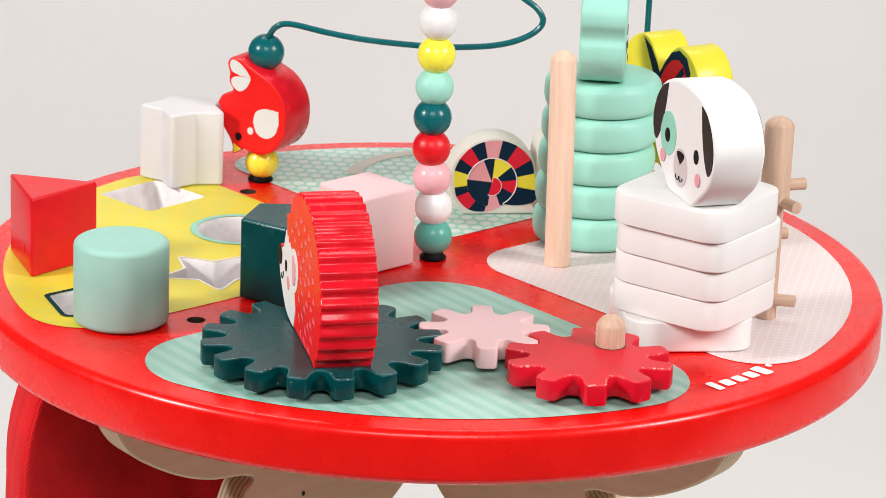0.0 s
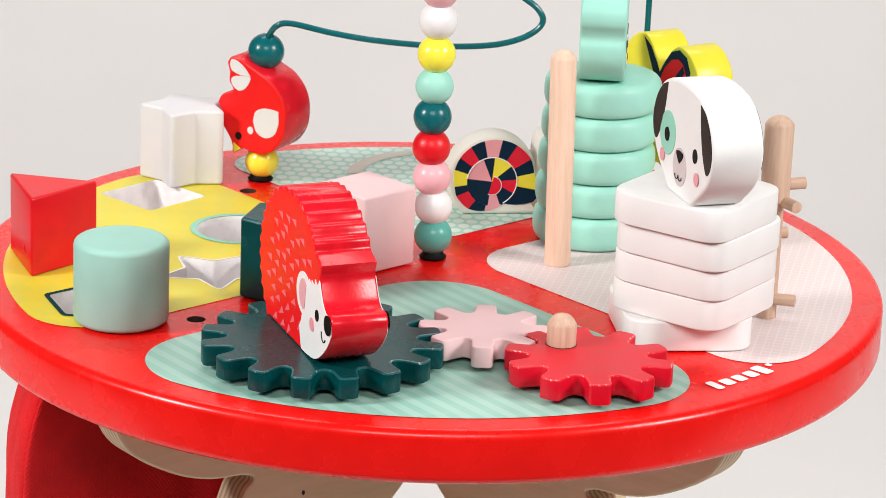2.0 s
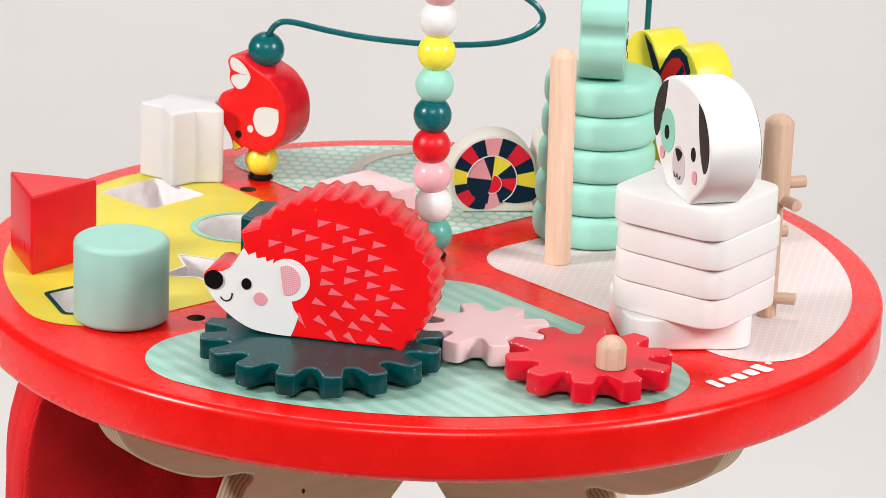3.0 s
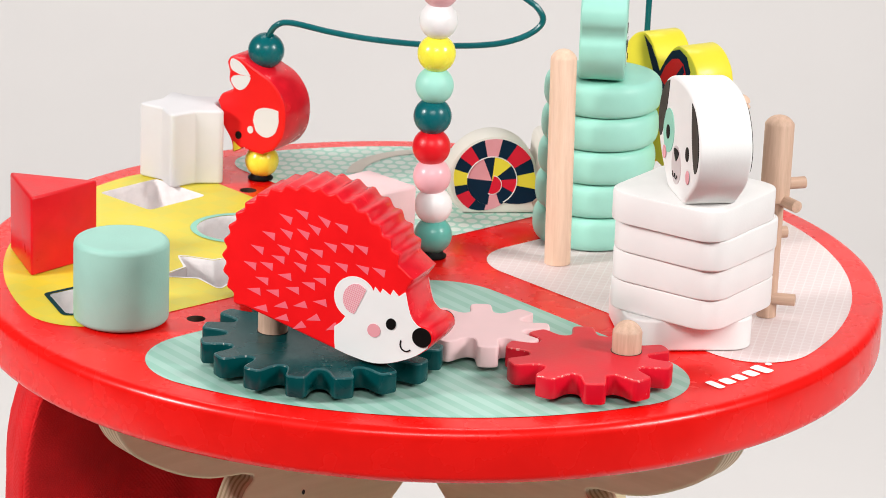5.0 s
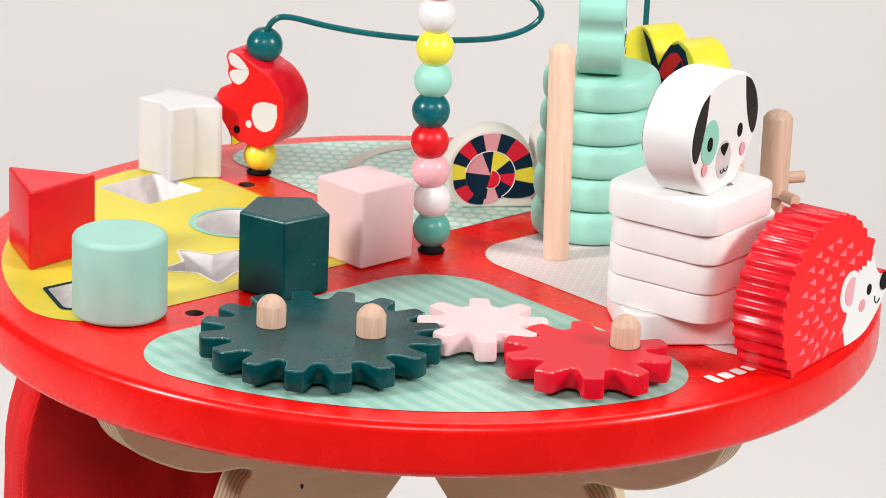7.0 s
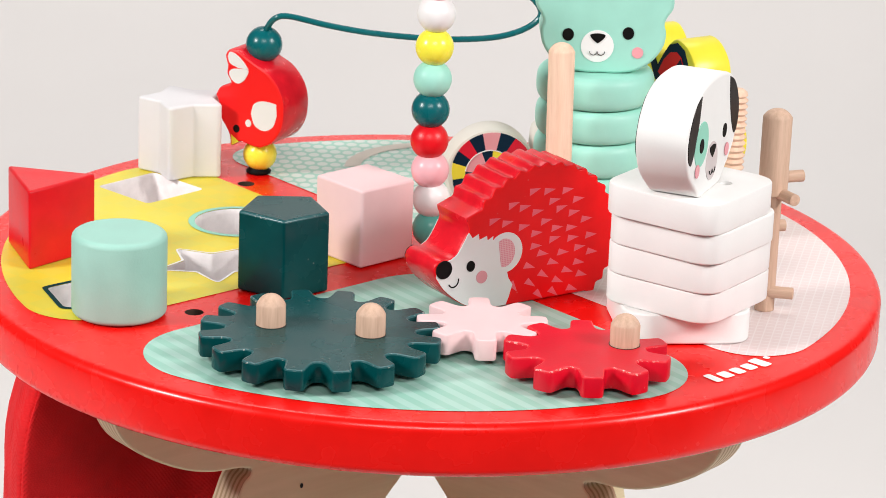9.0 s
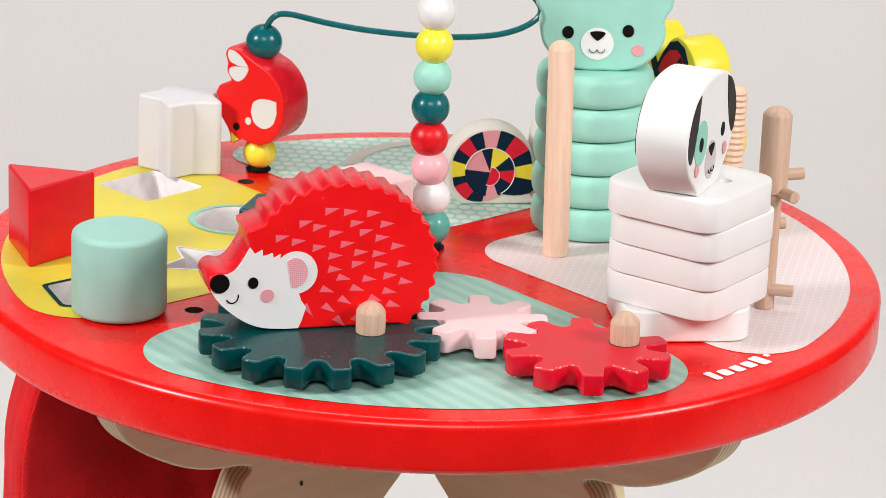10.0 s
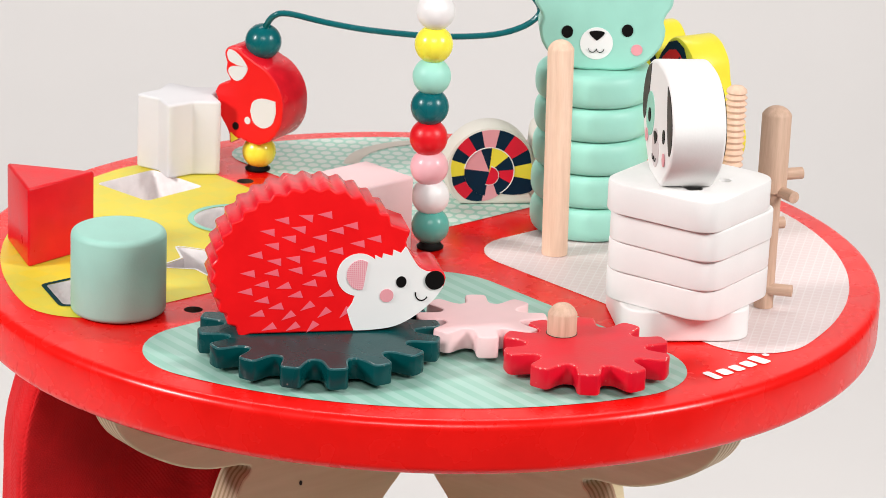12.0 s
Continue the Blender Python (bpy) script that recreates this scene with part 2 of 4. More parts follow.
# ---- mesh helpers ----
def link_mesh(name, bm, material, parent=None, label="", smooth=35):
    bmesh.ops.recalc_face_normals(bm, faces=bm.faces)
    mesh = bpy.data.meshes.new(name)
    limit = radians(smooth)
    flat = bm.faces.layers.int.get("cap")
    for face in bm.faces:
        face.smooth = not (flat and face[flat])
    for edge in bm.edges:
        edge.smooth = len(edge.link_faces) == 2 and edge.calc_face_angle(0) < limit and all(f.smooth for f in edge.link_faces)
    bm.to_mesh(mesh)
    bm.free()
    for mat in (material if isinstance(material, (list, tuple)) else (material,)):
        mesh.materials.append(mat)
    ob = new(name, mesh)
    ob.parent = parent
    if label:
        ob["label"] = label
    return ob


def part(name, bm, material, parent, label="", smooth=35):
    return link_mesh(name, bm, material, parent, label, smooth)


def thing(name, m, label, category, group=""):
    ob = new(name)
    ob.empty_display_size = 0.01
    ob.matrix_world = m
    return tagged(ob, label, category, group)


def two_finishes(bm):
    """Slot 0 on the flat printed faces of an upright slab, slot 1 on its painted rim."""
    bmesh.ops.recalc_face_normals(bm, faces=bm.faces)
    for face in bm.faces:
        face.normal_update()
        face.material_index = 0 if abs(face.normal.y) > 0.9 else 1
    return bm


def rubbed(bm):
    """Slot 1 on the rounded rims round a flat piece's upper face."""
    bmesh.ops.recalc_face_normals(bm, faces=bm.faces)
    for face in bm.faces:
        face.normal_update()
        face.material_index = 1 if 0.15 < face.normal.z < 0.95 else 0
    return bm


def moved(bm, m):
    bmesh.ops.transform(bm, matrix=m, verts=bm.verts)
    return bm


UPRIGHT = Matrix(((1, 0, 0, 0), (0, 0, -1, 0), (0, 1, 0, 0), (0, 0, 0, 1)))  # outline y becomes z, its normal -y


def slab(outline, low, high, bevel=0.0, segments=2, upright=False):
    """A flat outline (counter-clockwise) carried from low to high, with its rims rounded."""
    bm = bmesh.new()
    cap = bm.faces.layers.int.new("cap")
    n = len(outline)
    rings = []
    if bevel:
        steps = []
        for k in range(segments + 1):
            a = 0.5 * math.pi * k / segments
            steps.append((low + bevel * (1 - math.sin(a)), bevel * (1 - math.cos(a))))
        steps.sort(key=lambda s: s[0])
        steps += [(low + high - z, d) for z, d in reversed(steps)]
    else:
        steps = [(low, 0.0), (high, 0.0)]
    pts = [Vector(p) for p in outline]
    area = sum(pts[i].x * pts[(i + 1) % n].y - pts[(i + 1) % n].x * pts[i].y for i in range(n))
    if area < 0:
        pts.reverse()
    normals = []
    for i in range(n):
        d = (pts[(i + 1) % n] - pts[i - 1])
        normals.append(Vector((d.y, -d.x)).normalized() if d.length else Vector((0, 0)))
    for z, inset in steps:
        rings.append([bm.verts.new((*(p - nn * inset), z)) for p, nn in zip(pts, normals)])
    for a, b in zip(rings, rings[1:]):
        for i in range(n):
            bm.faces.new((a[i], a[(i + 1) % n], b[(i + 1) % n], b[i]))
    for ring in (rings[0], rings[-1]):
        for tri in tessellate_polygon([[v.co for v in ring]]):
            try:
                bm.faces.new([ring[i] for i in tri])[cap] = 1
            except ValueError:
                pass
    if upright:
        moved(bm, UPRIGHT)
    return bm


def decal(outline, thick=0.0003):
    """A print on an upright face: a thin coat standing in the xz plane, its face towards -y."""
    bm = bmesh.new()
    ring = [bm.verts.new((p[0], 0, p[1])) for p in outline]
    back = [bm.verts.new((p[0], thick, p[1])) for p in outline]
    n = len(ring)
    for tri in tessellate_polygon([[Vector((p[0], p[1], 0)) for p in outline]]):
        try:
            bm.faces.new([ring[i] for i in tri])
        except ValueError:
            pass
    for i in range(n):
        bm.faces.new((ring[i], ring[(i + 1) % n], back[(i + 1) % n], back[i]))
    return bm


def lathe(profile, steps=40):
    """Turn (radius, height) pairs about z."""
    bm = bmesh.new()
    rings = []
    for r, z in profile:
        if r < 1e-6:
            rings.append([bm.verts.new((0, 0, z))])
        else:
            rings.append([bm.verts.new((r * math.cos(2 * math.pi * k / steps), r * math.sin(2 * math.pi * k / steps), z)) for k in range(steps)])
    for a, b in zip(rings, rings[1:]):
        for k in range(steps):
            q = (k + 1) % steps
            if len(a) == 1 and len(b) > 1:
                bm.faces.new((a[0], b[q], b[k]))
            elif len(b) == 1 and len(a) > 1:
                bm.faces.new((a[k], a[q], b[0]))
            elif len(a) > 1:
                bm.faces.new((a[k], a[q], b[q], b[k]))
    return bm


def spline(points, per=10):
    pts = [Vector(p) for p in points]
    pts = [2 * pts[0] - pts[1]] + pts + [2 * pts[-1] - pts[-2]]
    out = []
    for i in range(1, len(pts) - 2):
        a, b, c, d = pts[i - 1:i + 3]
        for k in range(per):
            t = k / per
            out.append(0.5 * (2 * b + (c - a) * t + (2 * a - 5 * b + 4 * c - d) * t * t + (3 * b - a - 3 * c + d) * t ** 3))
    return out + [pts[-2]]


def tube(path, radius, sides=12):
    bm = bmesh.new()
    path = [Vector(p) for p in path]
    rings, side = [], None
    for i, p in enumerate(path):
        d = (path[min(i + 1, len(path) - 1)] - path[max(i - 1, 0)]).normalized()
        if side is None:
            side = d.orthogonal().normalized()
        side = (side - d * side.dot(d)).normalized()
        up = d.cross(side)
        rings.append([bm.verts.new(p + radius * (side * math.cos(2 * math.pi * k / sides) + up * math.sin(2 * math.pi * k / sides))) for k in range(sides)])
    for a, b in zip(rings, rings[1:]):
        for k in range(sides):
            bm.faces.new((a[k], a[(k + 1) % sides], b[(k + 1) % sides], b[k]))
    bm.faces.new(rings[0]), bm.faces.new(rings[-1])
    return bm


def disc(cx, cy, rx, ry=None, steps=28, turn=0.0, start=0.0, stop=360.0):
    ry = ry or rx
    full = stop - start >= 360
    c, s = math.cos(radians(turn)), math.sin(radians(turn))
    out = []
    for k in range(steps + (0 if full else 1)):
        a = radians(start + (stop - start) * k / steps)
        x, y = rx * math.cos(a), ry * math.sin(a)
        out.append((cx + c * x - s * y, cy + s * x + c * y))
    return out


def rounded(corners, r, steps=6):
    """A polygon (counter-clockwise) with its corners rounded."""
    pts = [Vector(p) for p in corners]
    out = []
    for i, p in enumerate(pts):
        a, b = (pts[i - 1] - p).normalized(), (pts[(i + 1) % len(pts)] - p).normalized()
        half = 0.5 * a.angle(b)
        cut = min(r / math.tan(half), 0.45 * min((pts[i - 1] - p).length, (pts[(i + 1) % len(pts)] - p).length))
        p0, p1 = p + a * cut, p + b * cut
        for k in range(steps + 1):
            t = k / steps
            out.append(tuple(p0 * (1 - t) ** 2 + p * 2 * t * (1 - t) + p1 * t * t))
    return out


def dowel(r, h, crown=0.5, steps=28):
    """A round wooden peg standing on z = 0 with a domed top."""
    c = r * crown
    prof = [(0, 0), (r, 0), (r, h - c)]
    prof += [(r * f, h - c * g) for f, g in ((0.93, 0.80), (0.82, 0.56), (0.66, 0.32), (0.48, 0.15), (0.28, 0.045), (0.12, 0.01))]
    prof += [(0, h)]
    return lathe(prof, steps)


def ball(r, hole=0.0022, steps=32):
    prof = []
    a0 = math.asin(hole / r)
    for k in range(17):
        a = a0 + (math.pi - 2 * a0) * k / 16
        prof.append((r * math.sin(a), -r * math.cos(a)))
    prof = [(hole, prof[0][1] + 0.003)] + prof + [(hole, prof[-1][1] - 0.003)]
    return lathe(prof, steps)


# ---- setting: a white paper sweep ----
def build_backdrop():
    floor_z, wall_y, bend = -0.55, 2.6, 0.9
    prof = [(-0.45, floor_z), (wall_y - bend, floor_z)]
    prof += [(wall_y - bend + bend * math.sin(a), floor_z + bend - bend * math.cos(a)) for a in [radians(9 * k) for k in range(1, 11)]]
    prof += [(wall_y, 4.0)]
    bm = bmesh.new()
    rows = [[bm.verts.new((x, y, z)) for x in (-1.9, -0.9, 0, 0.9, 1.9)] for y, z in prof]
    for a, b in zip(rows, rows[1:]):
        for i in range(4):
            bm.faces.new((a[i], a[i + 1], b[i + 1], b[i]))
    tagged(link_mesh("backdrop", bm, PAPER, smooth=60), "white seamless paper sweep behind and below the table", "backdrop", kind="structure")


build_backdrop()


# Unseen ground, added in dark grey to block light from below and cut bounce.
def build_floor():
    bm = bmesh.new()
    n = 8
    grid = [[bm.verts.new((-4 + 8 * i / n, -4 + 8 * j / n, -0.556)) for i in range(n + 1)] for j in range(n + 1)]
    for a, b in zip(grid, grid[1:]):
        for i in range(n):
            bm.faces.new((a[i], a[i + 1], b[i + 1], b[i]))
    tagged(link_mesh("floor", bm, ADDED_FLOOR), "plain grey floor added out of view under the paper sweep to block light from below", "floor", kind="structure")


build_floor()

# ---- the activity table ----
TABLE_R, TABLE_T, AREA_R = 0.2104, 0.0240, 0.1960


def hull(points):
    pts = sorted(set((round(x, 6), round(y, 6)) for x, y in points))

    def half(seq):
        out = []
        for p in seq:
            while len(out) > 1 and (out[-1][0] - out[-2][0]) * (p[1] - out[-2][1]) - (out[-1][1] - out[-2][1]) * (p[0] - out[-2][0]) <= 0:
                out.pop()
            out.append(p)
        return out[:-1]
    return half(pts) + half(pts[::-1])


def sector(lines, r, radius=AREA_R):
    """The rounded piece of the table's disc on the inner side of straight lines (nx, ny, d): n.p >= d."""
    pts, inner = [], radius - r
    ok = lambda p: all(nx * p[0] + ny * p[1] >= d + r - 1e-6 for nx, ny, d in lines) and math.hypot(*p) <= inner + 1e-6
    seeds = [(inner * math.cos(a), inner * math.sin(a)) for a in [radians(k * 0.5) for k in range(720)]]
    (ax, ay, ad), (bx, by, bd) = lines
    det = ax * by - ay * bx
    seeds.append((((ad + r) * by - (bd + r) * ay) / det, (ax * (bd + r) - bx * (ad + r)) / det))
    for nx, ny, d in lines:
        h = math.sqrt(inner ** 2 - (d + r) ** 2)
        seeds += [(nx * (d + r) - ny * s * h, ny * (d + r) + nx * s * h) for s in (-1, 1)]
    for s in seeds:
        if ok(s):
            pts += [(s[0] + r * math.cos(a), s[1] + r * math.sin(a)) for a in [radians(k * 7.5) for k in range(48)]]
    return hull(pts)


N1, N2 = (0.749, 0.663), (-0.669, 0.743)


def against(n, d, sign):
    return (n[0] * sign, n[1] * sign, d * sign)


AREA_YELLOW = sector([against(N1, -0.002, -1), against(N2, 0.0168, 1)], 0.028)
AREA_GREEN = sector([against(N1, 0.0204, 1), against(N2, 0.0265, 1)], 0.022)
AREA_PINK = sector([against(N1, 0.0215, 1), against(N2, -0.001, -1)], 0.026)
AREA_MINT = sector([against(N1, 0.0005, -1), against(N2, -0.0095, -1)], 0.036)


def star(cx, cy, outer, inner, turn, n=5):
    return [(cx + (outer, inner)[k % 2] * math.cos(radians(turn + 180 * k / n)), cy + (outer, inner)[k % 2] * math.sin(radians(turn + 180 * k / n))) for k in range(2 * n)]


def ngon(cx, cy, r, n, turn):
    return [(cx + r * math.cos(radians(turn + 360 * k / n)), cy + r * math.sin(radians(turn + 360 * k / n))) for k in range(n)]


def grown(poly, d):
    cx, cy = sum(p[0] for p in poly) / len(poly), sum(p[1] for p in poly) / len(poly)
    out = []
    for x, y in poly:
        r = math.hypot(x - cx, y - cy)
        out.append((cx + (x - cx) * (r + d) / r, cy + (y - cy) * (r + d) / r))
    return out


HOLE_SQUARE = rounded(ngon(-0.1372, 0.0945, 0.0262, 4, 2), 0.003, 4)
HOLE_ROUND = disc(-0.0910, 0.0447, 0.0205, steps=48)
HOLE_STAR = rounded(star(-0.0975, -0.0195, 0.0275, 0.0140, 206), 0.0025, 3)
HOLE_PENTAGON = rounded(ngon(-0.1462, -0.0675, 0.0232, 5, 167), 0.003, 4)
PIN_HOLES = [disc(-0.1011, -0.0862, 0.0042, steps=20), disc(-0.0911, 0.108, 0.0042, steps=20)]
SORTER_HOLES = [HOLE_SQUARE, HOLE_ROUND, HOLE_STAR, HOLE_PENTAGON]


def face_with_holes(bm, outer, holes, z):
    """Fills an outline with openings at height z. Returns the loops of vertices."""
    loops = [[Vector((x, y, 0)) for x, y in loop] for loop in [outer] + holes]
    verts = [bm.verts.new((v.x, v.y, z)) for loop in loops for v in loop]
    for tri in tessellate_polygon(loops):
        try:
            bm.faces.new([verts[i] for i in tri])
        except ValueError:
            pass
    out, k = [], 0
    for loop in loops:
        out.append(verts[k:k + len(loop)])
        k += len(loop)
    return out


def sheet(outline, holes, z):
    bm = bmesh.new()
    face_with_holes(bm, outline, holes, z)
    return bm


def ring_band(outline, width, z):
    return sheet(grown(outline, width), [outline], z)


def build_table():
    table = thing("activity_table", pose(0, 0, 0), "round red lacquered toy table with printed play areas on plywood legs", "table")
    # the round top with its openings
    n, r = 180, 0.0042
    bm = bmesh.new()
    rim = [(math.cos(2 * math.pi * k / n), math.sin(2 * math.pi * k / n)) for k in range(n)]
    top = face_with_holes(bm, [(x * (TABLE_R - r), y * (TABLE_R - r)) for x, y in rim], SORTER_HOLES + PIN_HOLES, 0.0)
    low = face_with_holes(bm, [(x * (TABLE_R - r), y * (TABLE_R - r)) for x, y in rim], SORTER_HOLES + PIN_HOLES, -TABLE_T)
    last = top[0]
    prof = [(TABLE_R - r + r * math.sin(a), -r + r * math.cos(a)) for a in [radians(15 * k) for k in range(1, 7)]]
    prof += [(p, -TABLE_T - z) for p, z in reversed(prof)]
    for radius, z in prof:
        ring = [bm.verts.new((x * radius, y * radius, z)) for x, y in rim]
        for k in range(n):
            bm.faces.new((last[k], last[(k + 1) % n], ring[(k + 1) % n], ring[k]))
        last = ring
    for k in range(n):
        bm.faces.new((last[k], last[(k + 1) % n], low[0][(k + 1) % n], low[0][k]))
    part("tabletop", bm, RED, table, "round red lacquered top with a rounded rim")
    for hole in SORTER_HOLES:
        bm = bmesh.new()
        prev = None
        for z, d in ((0.0003, 0.0), (-0.001, 0.0006), (-0.003, 0.0004), (-TABLE_T, 0.0004)):
            loop = [bm.verts.new((x, y, z)) for x, y in grown(hole, -d)]
            if prev:
                for k in range(len(loop)):
                    bm.faces.new((prev[k], prev[(k + 1) % len(loop)], loop[(k + 1) % len(loop)], loop[k]))
            prev = loop
        part("opening_liner", bm, LINER, table, "whitewashed wooden wall of a shape opening")
    # The walls are coloured dark to stand in for the shade in the holes.
    for hole in PIN_HOLES:
        bm = bmesh.new()
        a = [bm.verts.new((x, y, 0.0)) for x, y in hole]
        b = [bm.verts.new((x, y, -TABLE_T)) for x, y in hole]
        for k in range(len(a)):
            bm.faces.new((a[k], a[(k + 1) % len(a)], b[(k + 1) % len(a)], b[k]))
        part("pin_hole", bm, SHADE_WOOD, table, "small drilled hole with its shade coloured into the wood wall")
    # printed areas
    part("yellow_print", sheet(AREA_YELLOW, SORTER_HOLES, 0.0003), CHECKED, table, "yellow checked print round the shape openings")
    part("dotted_print", sheet(AREA_GREEN, [], 0.0003), DOTTED, table, "mint print with white dots")
    part("grid_print", sheet(AREA_PINK, [], 0.0003), GRID, table, "pale pink print with a white grid")
    part("striped_print", sheet(AREA_MINT, [], 0.0003), STRIPED, table, "mint print with diagonal stripes")
    part("opening_outline", ring_band(HOLE_ROUND, 0.0030, 0.0006), MINT_PRINT, table, "mint outline of the round opening")
    part("opening_outline", ring_band(HOLE_PENTAGON, 0.0026, 0.0006), TEAL_PRINT, table, "dark blue outline of the pentagon opening")
    part("opening_outline", ring_band(HOLE_STAR, 0.0013, 0.0006), WHITE_PRINT, table, "white outline of the star opening")
    # a routed groove in the dotted area, drawn as a flat pale curved band
    bm = bmesh.new()
    arc = [radians(a) for a in range(96, 183, 6)]
    inner = [bm.verts.new((0.0050 + 0.0405 * math.cos(a), 0.1430 + 0.0410 * math.sin(a), 0.0006)) for a in arc]
    outer = [bm.verts.new((0.0050 + 0.0485 * math.cos(a), 0.1430 + 0.0490 * math.sin(a), 0.0006)) for a in arc]
    for k in range(len(arc) - 1):
        bm.faces.new((inner[k], inner[k + 1], outer[k + 1], outer[k]))
    part("groove_track", bm, GROOVE_BEIGE, table, "pale beige curved band drawn flat for the groove routed in the dots")
    # the maker's mark, as plain shapes along the rim
    bm = bmesh.new()
    for a, w, h in ((-49.9, 0.0042, 0.0095), (-47.7, 0.0058, 0.0068), (-45.4, 0.0054, 0.0068), (-43.1, 0.0058, 0.0068), (-40.8, 0.0058, 0.0098), (-38.6, 0.0030, 0.0030)):
        turn, c = radians(a), Vector((0.1905 * math.cos(radians(a)), 0.1905 * math.sin(radians(a))))
        if a == -38.6:
            c *= 0.992
        box = rounded([(-w / 2, -h / 2), (w / 2, -h / 2), (w / 2, h / 2), (-w / 2, h / 2)], 0.0016, 4)
        spin = Matrix.Rotation(turn + math.pi / 2, 2)
        verts = [bm.verts.new((*(c + spin @ Vector(p)), 0.0004)) for p in box]
        bm.faces.new(verts)
    part("rim_mark", bm, WHITE_PRINT, table, "small white printed mark near the rim")
    # two crossed plywood leg panels
    half = spline([(0.1775, -TABLE_T), (0.1768, -0.036), (0.1742, -0.0455), (0.168, -0.0545), (0.158, -0.0622), (0.141, -0.0712), (0.125, -0.0762), (0.108, -0.0778)], 6)
    half += spline([(0.1032, -0.0793), (0.1034, -0.0818), (0.1100, -0.0915), (0.1235, -0.137), (0.150, -0.27), (0.185, -0.55)], 6)
    half += [Vector((0.140, -0.55))] + spline([(0.130, -0.50), (0.090, -0.25), (0.052, -0.15), (0.0300, -0.1165), (0.0165, -0.1015), (0.0080, -0.0905), (0.0, -0.0860)], 6)
    outline = [(v.x, v.y) for v in half] + [(-v.x, v.y) for v in reversed(half[:-1])]
    for turn in (38.0, -38.5):
        bm = slab(outline[::-1], -0.009, 0.009, 0.0012, 2, upright=True)
        for face in bm.faces:
            face.material_index = 0 if abs(face.normal.y) > 0.9 else 1
        bmesh.ops.recalc_face_normals(bm, faces=bm.faces)
        for face in bm.faces:
            face.normal_update()
            face.material_index = 0 if abs(face.normal.y) > 0.9 else 1
        leg = part("leg_panel", bm, (PLY, PLY_EDGE), table, "plywood leg panel with layered edges")
        leg.matrix_local = pose(0, 0, -0.0004 if turn > 0 else -0.0008, 0, 0, turn)
        if turn > 0:
            plug = part("screw_hole", decal(disc(-0.0748, -0.0935, 0.0008, 0.0012, steps=14)), BROWN, leg, "small dark screw hole")
            plug.matrix_local = pose(0, -0.0093, 0)
    return table


build_table()


def build_bag():
    """A red cotton pouch hung between the leg panels, under the top."""
    plan = spline([(-0.177, -0.084, 0), (-0.170, -0.083, 0), (-0.135, -0.052, 0), (-0.085, -0.030, 0), (-0.032, -0.008, 0), (-0.035, 0.020, 0), (-0.100, 0.080, 0), (-0.155, 0.075, 0), (-0.184, 0.030, 0), (-0.1895, -0.020, 0), (-0.186, -0.060, 0), (-0.177, -0.084, 0)], 9)[:-1]
    bm = bmesh.new()
    n, rows = len(plan), 30
    grid = []
    for j in range(rows + 1):
        z = -0.0262 - 0.30 * j / rows
        ring = []
        for k, v in enumerate(plan):
            gather = 1 - 0.20 * math.exp(-((z + 0.018) / 0.034) ** 2)
            fold = min(1.0, max(0.15, (v.x + 0.165) / 0.03)) * (0.0042 * math.sin(0.42 * k + 30 * z) + 0.0022 * math.sin(1.1 * k - 45 * z) + 0.0010 * math.sin(2.3 * k + 110 * z))
            d = (v - Vector((-0.11, 0, 0))).normalized()
            p = Vector((-0.11, 0, 0)) + (v - Vector((-0.11, 0, 0))) * gather + d * fold
            ring.append(bm.verts.new((p.x - 0.0022, p.y, z)))
        grid.append(ring)
    for a, b in zip(grid, grid[1:]):
        for k in range(n):
            bm.faces.new((a[k], a[(k + 1) % n], b[(k + 1) % n], b[k]))
    bm.faces.new(grid[-1])
    bag = tagged(new("storage_bag"), "red cotton storage bag hung under the round tabletop", "bag")
    part("pouch", bm, CLOTH, bag, smooth=80)
    rim = [Vector((-0.11, 0, -0.0295)) + (v - Vector((-0.11, 0, 0))) * 0.82 for v in plan + plan[:1]]
    part("hem", tube(rim, 0.0030, 8), CLOTH, bag, "stitched red hem")
    return bag


build_bag()


# ---- gears ----
def gear_outline(n, outer, inner):
    """Rounded spur teeth with wide hollows, the first tooth on the x axis."""
    flank = ((0.455, 0.005), (0.40, 0.03), (0.345, 0.12), (0.300, 0.28), (0.268, 0.48), (0.242, 0.70), (0.218, 0.86), (0.180, 0.955), (0.125, 0.993))
    steps = [(-f, h) for f, h in flank] + [(0.0, 1.0)] + list(reversed(flank)) + [(0.5, 0.0)]
    out = []
    for k in range(n):
        for f, h in steps:
            a, r = 2 * math.pi * (k + f) / n, inner + h * (outer - inner)
            out.append((r * math.cos(a), r * math.sin(a)))
    return out


GEAR_TOP = 0.0119
BIG_AT, PINK_AT, RED_AT = (-0.0437, -0.1360), (0.0250, -0.1148), (0.0688, -0.1470)


WORN = {TEAL: TEAL_WORN, RED_GEAR: RED_WORN, RED_TOY: RED_WORN, PINK: PINK}


